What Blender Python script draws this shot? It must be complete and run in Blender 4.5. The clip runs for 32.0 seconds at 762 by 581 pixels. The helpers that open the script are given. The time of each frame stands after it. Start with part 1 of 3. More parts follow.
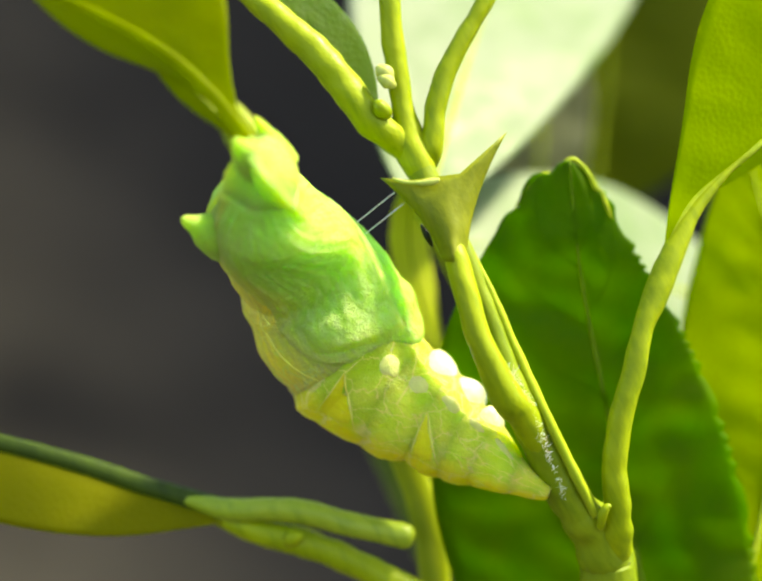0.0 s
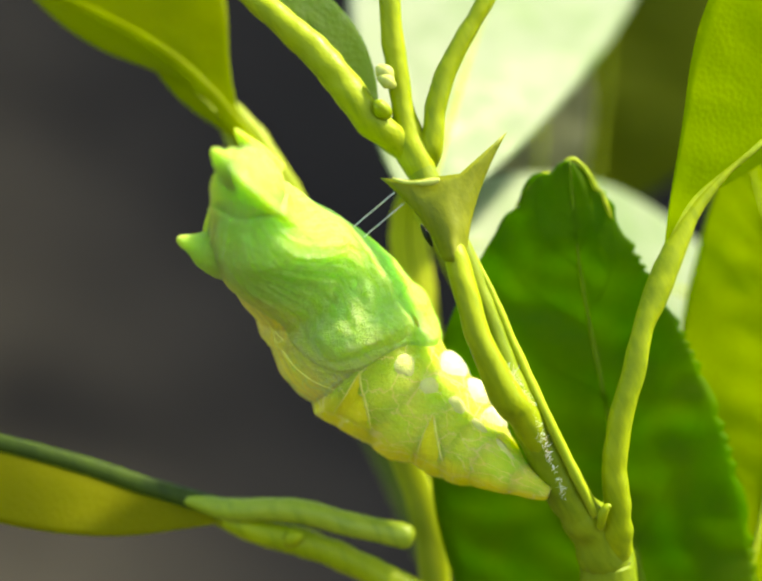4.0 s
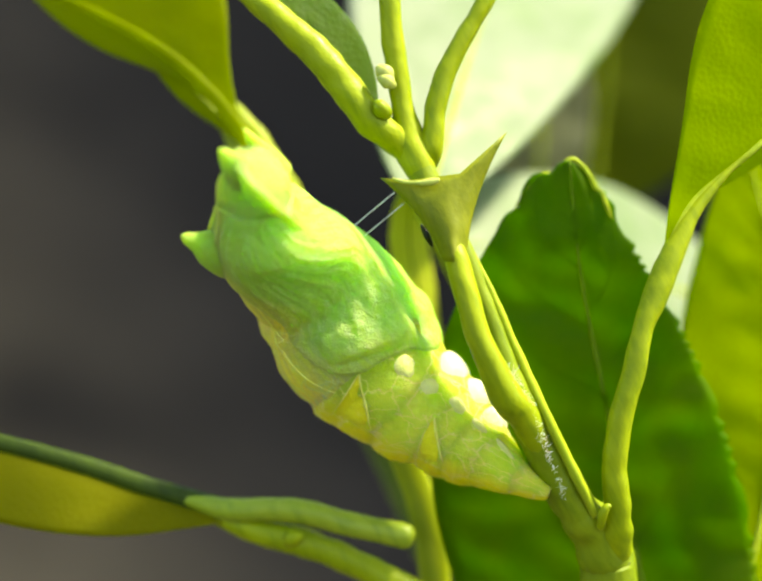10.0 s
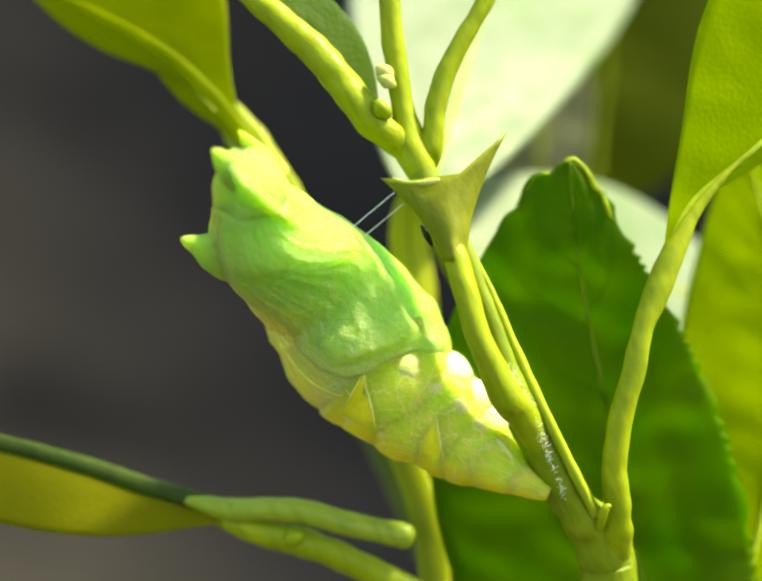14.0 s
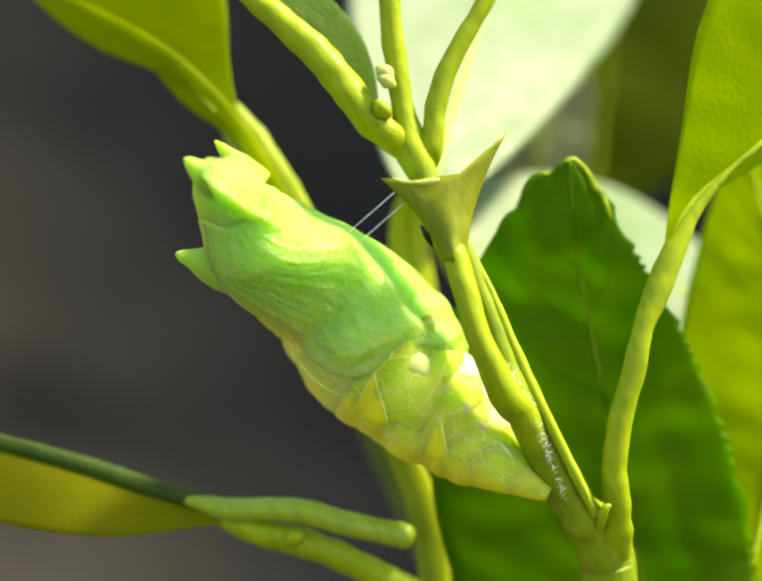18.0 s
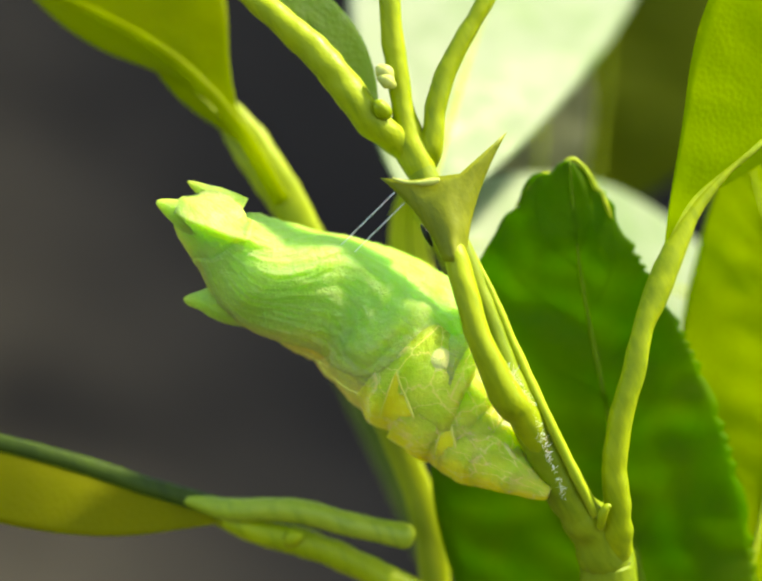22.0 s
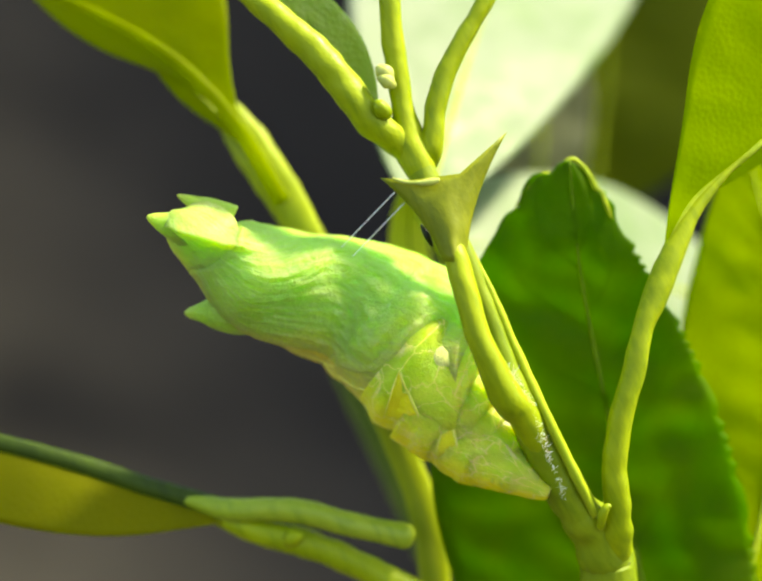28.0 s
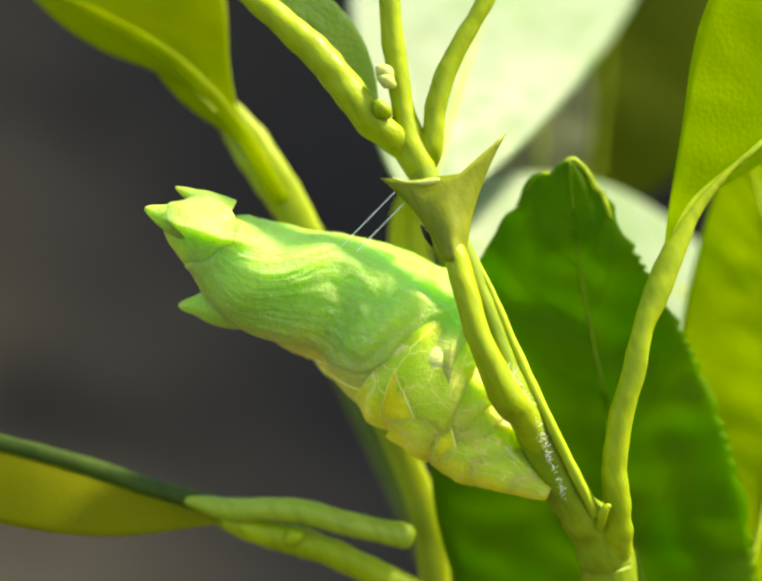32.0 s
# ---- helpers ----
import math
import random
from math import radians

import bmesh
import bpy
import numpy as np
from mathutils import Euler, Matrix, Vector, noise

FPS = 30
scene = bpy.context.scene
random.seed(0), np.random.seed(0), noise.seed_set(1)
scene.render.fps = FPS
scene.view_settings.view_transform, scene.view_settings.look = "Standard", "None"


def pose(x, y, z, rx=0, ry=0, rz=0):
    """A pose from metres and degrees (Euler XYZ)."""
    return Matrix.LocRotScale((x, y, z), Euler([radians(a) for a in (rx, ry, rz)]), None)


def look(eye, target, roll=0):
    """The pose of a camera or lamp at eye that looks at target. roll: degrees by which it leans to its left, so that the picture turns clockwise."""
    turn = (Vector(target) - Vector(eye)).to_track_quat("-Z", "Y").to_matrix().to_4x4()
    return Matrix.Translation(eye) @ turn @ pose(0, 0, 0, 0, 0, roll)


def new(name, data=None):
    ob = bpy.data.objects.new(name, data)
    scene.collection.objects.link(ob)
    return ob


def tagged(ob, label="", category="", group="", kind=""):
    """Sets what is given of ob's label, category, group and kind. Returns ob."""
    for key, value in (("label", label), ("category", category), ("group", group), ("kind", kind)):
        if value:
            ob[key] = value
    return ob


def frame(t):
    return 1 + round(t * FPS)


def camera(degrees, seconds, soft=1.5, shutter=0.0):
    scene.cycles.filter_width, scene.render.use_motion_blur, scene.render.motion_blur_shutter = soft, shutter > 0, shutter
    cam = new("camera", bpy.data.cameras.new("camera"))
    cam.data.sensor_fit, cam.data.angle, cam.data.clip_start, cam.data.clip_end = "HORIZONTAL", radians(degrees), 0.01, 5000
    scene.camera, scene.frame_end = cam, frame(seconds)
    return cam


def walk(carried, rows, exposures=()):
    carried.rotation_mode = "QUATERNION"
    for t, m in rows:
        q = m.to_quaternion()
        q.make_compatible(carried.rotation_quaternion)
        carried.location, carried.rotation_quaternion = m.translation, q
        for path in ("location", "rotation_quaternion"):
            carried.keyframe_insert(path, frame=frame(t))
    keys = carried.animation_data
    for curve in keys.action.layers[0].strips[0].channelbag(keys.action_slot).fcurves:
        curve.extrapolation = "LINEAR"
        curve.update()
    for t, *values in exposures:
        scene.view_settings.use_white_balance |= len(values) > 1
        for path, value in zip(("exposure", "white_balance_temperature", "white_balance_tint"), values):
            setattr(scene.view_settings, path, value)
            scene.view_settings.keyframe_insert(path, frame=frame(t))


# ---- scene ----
# Macro view of a citrus shoot with a wriggling chrysalis. Plan numbers are in millimetres
# from the middle of the view; the middle stands 0.5 m above the ground.
LIFT = 0.5
EYE = 0.1176

cam = camera(24.0, 32.0, soft=2.4)
cam.data.dof.use_dof = True
cam.data.dof.focus_distance = EYE - 0.001
cam.data.dof.aperture_fstop = 17.0
walk(cam, [(0.0, look((0, -EYE, LIFT), (0, 0, LIFT))), (32.0, look((0, -EYE, LIFT), (0, 0, LIFT)))],
     exposures=[(0.0, 1.92, 8300, 1), (32.0, 1.92, 8300, 1)])

# ---- light ----
SUN_TO = Vector((0.56, -0.05, 0.82)).normalized()
sun = new("sun", bpy.data.lights.new("sun", "SUN"))
sun.data.energy, sun.data.angle, sun.data.color = 3.3, radians(5.0), (1.0, 0.96, 0.88)
sun.matrix_world = look(SUN_TO * 30, (0, 0, 0))
world = bpy.data.worlds.new("sky")
scene.world = world
world.use_nodes = True
wn, wl = world.node_tree.nodes, world.node_tree.links
sky = wn.new("ShaderNodeTexSky")
sky.sky_type, sky.sun_disc = "NISHITA", False
sky.sun_elevation = math.asin(SUN_TO.z)
sky.air_density = 0.8
sky.sun_rotation = math.atan2(SUN_TO.x, SUN_TO.y)
wn["Background"].inputs["Strength"].default_value = 0.15
wl.new(sky.outputs["Color"], wn["Background"].inputs["Color"])


# ---- materials ----
class Mat:
    """A node material with short ways to add nodes."""

    def __init__(self, name):
        self.mat = bpy.data.materials.new(name)
        self.mat.use_nodes = True
        self.n, self.l = self.mat.node_tree.nodes, self.mat.node_tree.links
        self.bsdf, self.out = self.n["Principled BSDF"], self.n["Material Output"]
        self.co = self.n.new("ShaderNodeTexCoord").outputs["Object"]

    def put(self, socket, value):
        if hasattr(value, "is_linked"):
            self.l.new(value, socket)
        elif isinstance(value, tuple):
            socket.default_value = (*value, 1.0) if len(value) < len(socket.default_value) else value
        else:
            socket.default_value = value

    def noise(self, scale, detail=4.0, rough=0.55, co=None):
        t = self.n.new("ShaderNodeTexNoise")
        self.l.new(co or self.co, t.inputs["Vector"])
        t.inputs["Scale"].default_value, t.inputs["Detail"].default_value, t.inputs["Roughness"].default_value = scale, detail, rough
        return t.outputs["Fac"]

    def cells(self, scale, feature="DISTANCE_TO_EDGE", co=None):
        t = self.n.new("ShaderNodeTexVoronoi")
        t.feature = feature
        self.l.new(co or self.co, t.inputs["Vector"])
        t.inputs["Scale"].default_value = scale
        return t.outputs["Distance"]

    def span(self, value, a, b, c=0.0, d=1.0):
        m = self.n.new("ShaderNodeMapRange")
        self.put(m.inputs["Value"], value)
        for key, x in (("From Min", a), ("From Max", b), ("To Min", c), ("To Max", d)):
            m.inputs[key].default_value = x
        return m.outputs["Result"]

    def mix(self, fac, a, b, kind="MIX"):
        m = self.n.new("ShaderNodeMix")
        m.data_type, m.blend_type = "RGBA", kind
        self.put(m.inputs[0], fac)
        self.put(m.inputs[6], a)
        self.put(m.inputs[7], b)
        return m.outputs[2]

    def times(self, a, b):
        m = self.n.new("ShaderNodeMath")
        m.operation = "MULTIPLY"
        self.put(m.inputs[0], a)
        self.put(m.inputs[1], b)
        return m.outputs[0]

    def along(self, x, y, z):
        """Distance along a direction, in metres of the object's own space."""
        d = self.n.new("ShaderNodeVectorMath")
        d.operation = "DOT_PRODUCT"
        self.l.new(self.co, d.inputs[0])
        d.inputs[1].default_value = (x, y, z)
        return d.outputs["Value"]

    def grain(self, axis, squeeze):
        """Coordinates drawn out along an axis, for streaky textures."""
        a = Vector(axis).normalized()
        b = a.cross(Vector((0, 1, 0))).normalized()
        c = a.cross(b)
        j = self.n.new("ShaderNodeCombineXYZ")
        self.l.new(self.along(*(a * squeeze)), j.inputs[0])
        self.l.new(self.along(*b), j.inputs[1])
        self.l.new(self.along(*c), j.inputs[2])
        return j.outputs[0]

    def bump(self, height, strength, distance):
        b = self.n.new("ShaderNodeBump")
        b.inputs["Strength"].default_value, b.inputs["Distance"].default_value = strength, distance
        self.l.new(height, b.inputs["Height"])
        self.l.new(b.outputs["Normal"], self.bsdf.inputs["Normal"])
        return b.outputs["Normal"]

    def set(self, **kw):
        for key, v in kw.items():
            self.put(self.bsdf.inputs[key.replace("_", " ")], v)
        return self

    def wax(self, colour, weight, normal):
        """A thin matt coat of pale wax over the skin."""
        t, mx = self.n.new("ShaderNodeBsdfDiffuse"), self.n.new("ShaderNodeMixShader")
        self.put(t.inputs["Color"], colour)
        self.l.new(normal, t.inputs["Normal"])
        self.put(mx.inputs[0], weight)
        self.l.new(self.bsdf.outputs[0], mx.inputs[1])
        self.l.new(t.outputs[0], mx.inputs[2])
        self.l.new(mx.outputs[0], self.out.inputs["Surface"])
        return self

    def glow_through(self, colour, weight, normal=None):
        """Light that passes through thin leaf tissue."""
        t, mx = self.n.new("ShaderNodeBsdfTranslucent"), self.n.new("ShaderNodeMixShader")
        self.put(t.inputs["Color"], colour)
        if normal:
            self.l.new(normal, t.inputs["Normal"])
        self.put(mx.inputs[0], weight)
        self.l.new(self.bsdf.outputs[0], mx.inputs[1])
        self.l.new(t.outputs[0], mx.inputs[2])
        self.l.new(mx.outputs[0], self.out.inputs["Surface"])
        return self


def leaf_material(name, top, bottom, through_a, through_b, weight, rough=0.42, scale=1.0, gloss=0.1):
    m = Mat(name)
    big, fine = m.noise(160 * scale, 4), m.noise(1400 * scale, 5, 0.6)
    spots = m.cells(2600 * scale, "F1")
    blotch = m.span(big, 0.32, 0.7)
    m.set(Base_Color=m.mix(m.span(fine, 0.35, 0.7, 0.0, 0.6), m.mix(blotch, top, bottom), bottom), Roughness=m.span(fine, 0.3, 0.7, rough - 0.08, rough + 0.12), Specular_IOR_Level=gloss)
    nrm = m.bump(m.mix(0.5, fine, spots), 0.35, 0.00012)
    thr = m.mix(m.span(spots, 0.0, 0.45, 0.55, 0.0), m.mix(blotch, through_a, through_b), through_b)
    return m.glow_through(thr, weight, nrm).mat


def stem_material(name, a, b, rough=0.45, sub=0.10, gloss=0.18):
    m = Mat(name)
    big, fine = m.noise(220, 4), m.noise(2600, 4, 0.6)
    streak = m.noise(1500, 4, 0.6, m.grain((-0.42, 0.0, 0.9), 0.12))
    m.set(Base_Color=m.mix(m.span(streak, 0.45, 0.72, 0.0, 0.6), m.mix(m.span(big, 0.25, 0.75), a, b), (a[0] * 0.5, a[1] * 0.62, a[2] * 0.5)), Roughness=m.span(fine, 0.3, 0.7, rough - 0.1, rough + 0.15))
    m.set(Subsurface_Weight=sub, Subsurface_Scale=0.001, Subsurface_Radius=(0.9, 1.0, 0.1), Specular_IOR_Level=gloss)
    m.bump(m.mix(0.5, streak, m.mix(0.6, fine, m.cells(3000, "F1"))), 0.35, 0.00014)
    return m.mat


# brighter copy of LEAF_MID: strong sunlight is put into its base colour
LEAF_LIT = leaf_material("sun_brightened_leaf_tissue", (0.30, 0.41, 0.002), (0.33, 0.43, 0.003), (0.60, 0.70, 0.002), (0.48, 0.64, 0.002), 0.68)
LEAF_MID = leaf_material("soft_green_leaf_tissue", (0.22, 0.26, 0.002), (0.25, 0.29, 0.003), (0.58, 0.66, 0.002), (0.46, 0.60, 0.002), 0.68)
LEAF_DULL = leaf_material("dull_leaf_tissue", (0.15, 0.16, 0.002), (0.18, 0.185, 0.003), (0.60, 0.62, 0.003), (0.66, 0.66, 0.005), 0.6, 0.55, gloss=0.12)
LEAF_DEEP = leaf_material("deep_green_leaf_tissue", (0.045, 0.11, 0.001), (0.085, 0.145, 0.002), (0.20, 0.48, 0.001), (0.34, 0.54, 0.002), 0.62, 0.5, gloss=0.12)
# large whitish blotches paint the glare of the sun onto this leaf
LEAF_GLARE = leaf_material("glare_whitened_leaf_tissue", (0.08, 0.17, 0.025), (0.235, 0.265, 0.19), (0.36, 0.58, 0.10), (0.36, 0.55, 0.14), 0.3, 0.46, scale=0.25, gloss=0.2)
LEAF_GREY = leaf_material("grey_green_leaf_tissue", (0.075, 0.085, 0.035), (0.125, 0.135, 0.075), (0.18, 0.22, 0.06), (0.2, 0.24, 0.08), 0.3, 0.6, scale=0.3)
# very pale base stands in for sunlight that does not reach this blade
LEAF_PALE_LIT = leaf_material("pale_as_lit_leaf_tissue", (0.40, 0.47, 0.03), (0.50, 0.55, 0.06), (0.66, 0.74, 0.03), (0.7, 0.76, 0.05), 0.5)
# olive tissue darkened in its base colour to look shaded
LEAF_SHADED_OLIVE = leaf_material("shaded_olive_leaf_tissue", (0.045, 0.065, 0.001), (0.06, 0.08, 0.0015), (0.18, 0.24, 0.001), (0.22, 0.27, 0.001), 0.4, 0.6, gloss=0.05)
RIB = stem_material("pale_rib", (0.24, 0.32, 0.01), (0.32, 0.38, 0.02))
# near-black green: the shade on this rib is painted into its colour
RIB_SHADED = stem_material("shade_darkened_rib", (0.022, 0.042, 0.001), (0.04, 0.07, 0.002), 0.5)
RIB_MID = stem_material("leaf_green_rib", (0.10, 0.17, 0.003), (0.12, 0.20, 0.004), 0.5)
STEM = stem_material("young_stem", (0.19, 0.25, 0.004), (0.28, 0.335, 0.008))
STEM_LOW = stem_material("mature_and_shaded_stem", (0.125, 0.185, 0.005), (0.20, 0.255, 0.008))
STEM_DARK = stem_material("ribbed_green_stem", (0.08, 0.13, 0.018), (0.13, 0.18, 0.03))
STEM_OLIVE = stem_material("olive_stem", (0.20, 0.26, 0.006), (0.28, 0.33, 0.012))
STUB = stem_material("waxy_green_stub", (0.20, 0.28, 0.010), (0.27, 0.34, 0.025), 0.42, gloss=0.3)
STALK_WING = stem_material("olive_stalk_wing", (0.13, 0.155, 0.004), (0.18, 0.195, 0.007))
WET = stem_material("wet_scar", (0.012, 0.016, 0.003), (0.02, 0.025, 0.004), 0.2, 0.0)
BUD = stem_material("pale_bud", (0.34, 0.38, 0.08), (0.45, 0.47, 0.14))


def skin_material(name, base, deep, back, back_from=140, mottle=0.5, sub=0.85, depth=0.004, gloss=0.5, streaks=0.4, net=0.0, rim=None, hind=None, fore=None, hindward=None, bump=0.0005, wax=0.0):
    """Chrysalis skin. Two numbers kept on the mesh, "along" (tail to head) and "around" (degrees from the belly keel),
    place the yellow back, the keel band with its painted backlight and the streaks that run down the body."""
    m = Mat(name)

    def kept(key):
        a = m.n.new("ShaderNodeAttribute")
        a.attribute_name = key
        return a.outputs["Fac"]

    def add(a, b):
        x = m.n.new("ShaderNodeMath")
        x.operation = "ADD"
        m.put(x.inputs[0], a)
        m.put(x.inputs[1], b)
        return x.outputs[0]

    along, around = kept("along"), kept("around")
    flat = m.n.new("ShaderNodeCombineXYZ")
    m.l.new(m.times(along, 0.16), flat.inputs[0])
    m.l.new(m.times(around, 0.03), flat.inputs[1])
    long_co = flat.outputs[0]
    big, fine, grit = m.noise(420, 4), m.noise(3400, 4, 0.62), m.noise(9000, 3, 0.6)
    streak = m.noise(7.5, 5, 0.6, long_co)
    col = m.mix(m.span(big, 0.36, 0.64, 0.0, mottle), base, deep)
    col = m.mix(m.times(m.span(streak, 0.5, 0.66), streaks), col, tuple(min(1.25 * c + 0.05, 0.9) for c in base))
    if hindward:
        col = m.mix(m.span(along, 7.6, 10.0, 1.0, 0.0), col, hindward)
    edge = add(around, m.span(m.noise(300, 3), 0.3, 0.7, -16, 16))
    col = m.mix(m.times(m.span(edge, back_from - 16, back_from + 16), m.span(along, 10.2, 12.2, 1.0, 0.0)), col, back)
    # greener keel band: light passing through the thin flange, put into the colour
    if rim:
        band = m.times(m.span(around, 18, 34, 1.0, 0.0), m.span(along, 9.0, 10.5, 1.0, 0.0))
        col = m.mix(band, col, rim)
    if hind:
        col = m.mix(m.times(m.span(kept("rim"), 0.0, 1.5, 0.9, 0.0), m.span(around, 45, 75)), col, hind)
    if fore:
        col = m.mix(m.times(m.span(along, 5.3, 6.8), m.span(around, 100, 150, 0.8, 0.1)), col, fore)
    if net:
        nc = m.n.new("ShaderNodeCombineXYZ")
        m.l.new(m.times(along, 0.9), nc.inputs[0])
        m.l.new(m.times(add(around, m.span(big, 0.3, 0.7, -10, 10)), 0.042), nc.inputs[1])
        lines = m.span(m.cells(1.15, co=nc.outputs[0]), 0.0, 0.045, 1.0, 0.0)
        col = m.mix(m.times(m.times(lines, m.times(m.span(fine, 0.25, 0.5, 0.4, 1.0), m.span(along, 8.2, 9.6, 1.0, 0.0))), net), col, tuple(min(1.2 * c + 0.14, 0.9) for c in base))
    col = m.mix(m.span(grit, 0.62, 0.74, 0.0, 0.35), col, tuple(min(1.2 * c + 0.12, 0.9) for c in base))
    m.set(Base_Color=col, Roughness=m.span(fine, 0.3, 0.7, 0.38, 0.58), Subsurface_Weight=sub, Subsurface_Scale=depth, Subsurface_Radius=(0.7, 1.0, 0.05), Specular_IOR_Level=gloss, Coat_Weight=0.3 * gloss, Coat_Roughness=0.42)
    nrm = m.bump(m.mix(0.45, m.mix(0.5, fine, grit), m.mix(0.5, streak, m.cells(1500, "F1"))), 1.0, bump)
    if wax:
        cover = m.times(m.span(streak, 0.38, 0.6, 0.25, 1.0), m.span(fine, 0.3, 0.65, 0.6, 1.0))
        m.wax((0.29, 0.315, 0.20), m.times(cover, wax), nrm)
    return m.mat


SKIN_THORAX = skin_material("thorax_skin", (0.285, 0.54, 0.004), (0.195, 0.465, 0.002), (0.84, 0.76, 0.005), 132, gloss=0.6, depth=0.009, wax=0.40, net=0.6, hindward=(0.50, 0.72, 0.012))
SKIN_WING = skin_material("wing_case_skin", (0.285, 0.54, 0.004), (0.195, 0.465, 0.002), (0.70, 0.70, 0.006), 146, rim=(0.26, 0.62, 0.003), gloss=0.6, depth=0.009, wax=0.40, hind=(0.50, 0.68, 0.02), streaks=0.6)
SKIN_HORN = skin_material("horn_skin", (0.285, 0.54, 0.004), (0.195, 0.465, 0.002), (0.3, 0.46, 0.04), 500, streaks=0.0, depth=0.006, wax=0.3)
SKIN_BELLY = skin_material("abdomen_skin", (0.67, 0.85, 0.06), (0.42, 0.71, 0.012), (0.85, 0.83, 0.006), 138, mottle=0.9, sub=0.85, depth=0.006, gloss=0.3, streaks=0.1, net=0.85, fore=(0.35, 0.61, 0.012))
SKIN_STREAK = skin_material("streak_skin", (0.74, 0.78, 0.14), (0.70, 0.74, 0.1), (0.80, 0.76, 0.06), 170, sub=0.3, depth=0.001, gloss=0.25, streaks=0.0, bump=0.0002)
SKIN_FACET = skin_material("facet_skin", (0.72, 0.72, 0.02), (0.62, 0.68, 0.012), (0.82, 0.75, 0.006), 140, sub=0.5, depth=0.0015, gloss=0.3, streaks=0.0, net=0.6, bump=0.0003)
SKIN_PALE = skin_material("cream_spot_skin", (0.64, 0.68, 0.20), (0.58, 0.63, 0.15), (0.76, 0.76, 0.3), 500, sub=0.4, depth=0.001, gloss=0.3, streaks=0.0, bump=0.0003)
# near-white wart colour carries the overexposed sunlight on these bumps
SKIN_WART = skin_material("sun_whitened_wart_skin", (0.80, 0.82, 0.42), (0.78, 0.80, 0.36), (0.78, 0.8, 0.4), 500, sub=0.5, depth=0.0015, gloss=0.35, streaks=0.0, bump=0.0003)

m = Mat("silk")
m.set(Base_Color=(0.8, 0.8, 0.76), Roughness=0.3, Subsurface_Weight=0.2, Subsurface_Scale=0.0005)
SILK = m.mat

m = Mat("dark_plaster")
# wall colour turns paler and browner towards the lower left, in soft patches
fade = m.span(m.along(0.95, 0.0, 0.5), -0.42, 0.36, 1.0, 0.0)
patchy = m.times(m.span(m.noise(3.4, 3, 0.5, m.grain((0.9, 0.0, -0.45), 0.55)), 0.34, 0.62, 0.12, 1.0), m.span(fade, 0.0, 1.0, 0.2, 1.0))
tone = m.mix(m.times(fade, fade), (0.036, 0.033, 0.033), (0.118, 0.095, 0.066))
m.set(Base_Color=m.mix(patchy, (0.009, 0.0088, 0.0105), tone), Roughness=0.95, Specular_IOR_Level=0.08)
m.bump(m.noise(40, 6), 0.5, 0.01)
WALL = m.mat
m = Mat("dry_soil")
m.set(Base_Color=m.mix(m.span(m.noise(6, 8, 0.65), 0.3, 0.7), (0.045, 0.035, 0.026), (0.11, 0.088, 0.065)), Roughness=0.95)
m.bump(m.noise(60, 8, 0.7), 0.8, 0.02)
SOIL = m.mat

# ---- building helpers ----
ORIGIN = {}


def V(p):
    return Vector((p[0] / 1000, p[1] / 1000, LIFT + p[2] / 1000))


def thing(name, at, label, category, group=""):
    ob = new(name)
    ob.location = V(at)
    ob.empty_display_size = 0.005
    ORIGIN[ob] = V(at)
    return tagged(ob, label, category, group)


def part(name, bm, material, parent, label="", origin=None):
    """Link a bmesh, drawn in world metres, as one mesh under its thing or part."""
    base = V(origin) if origin is not None else ORIGIN[parent]
    me = bpy.data.meshes.new(name)
    for v in bm.verts:
        v.co -= base
    bmesh.ops.recalc_face_normals(bm, faces=bm.faces)
    bm.to_mesh(me)
    bm.free()
    me.materials.append(material)
    for f in me.polygons:
        f.use_smooth = True
    ob = new(name, me)
    ob.parent = parent
    ob.location = base - ORIGIN[parent]
    ORIGIN[ob] = base
    return tagged(ob, label)


def spline(keys, x):
    """Smooth curve through rows of numbers at position x, counted in rows."""
    n = len(keys) - 1
    x = min(max(x, 0.0), n)
    i = min(int(x), n - 1)
    f = x - i
    p0, p1, p2, p3 = keys[max(i - 1, 0)], keys[i], keys[i + 1], keys[min(i + 2, n)]
    return [0.5 * (2 * b + (c - a) * f + (2 * a - 5 * b + 4 * c - d) * f * f + (3 * b - a - 3 * c + d) * f ** 3) for a, b, c, d in zip(p0, p1, p2, p3)]


def grid(bm, rows, close_u=False, cap=False):
    """Join rows of world points with quads."""
    vs = [[bm.verts.new(p) for p in row] for row in rows]
    for k, (a, b) in enumerate(zip(vs, vs[1:])):
        n = len(a)
        for i in range(n if close_u else n - 1):
            j = (i + 1) % n
            bm.faces.new((a[i], a[j], b[j], b[i]))
    if cap:
        bm.faces.new(vs[0])
        bm.faces.new(vs[-1])
    return vs


def tube(keys, sides=14, steps=8, flat=1.0, rough=0.03, seed=0, bm=None):
    """A stem through rows of (x, y, z, radius) in millimetres, with a slightly uneven skin."""
    bm = bm or bmesh.new()
    count = (len(keys) - 1) * steps
    rows = []
    for k in range(count + 1):
        x = k / steps
        c, r = Vector(spline(keys, x)[:3]), max(spline(keys, x)[3], 0.01)
        t = (Vector(spline(keys, x + 0.1)[:3]) - Vector(spline(keys, x - 0.1)[:3])).normalized()
        e2 = Vector((0, -1, 0))
        e2 = (e2 - t * e2.dot(t)).normalized() if abs(t.y) < 0.95 else Vector((1, 0, 0))
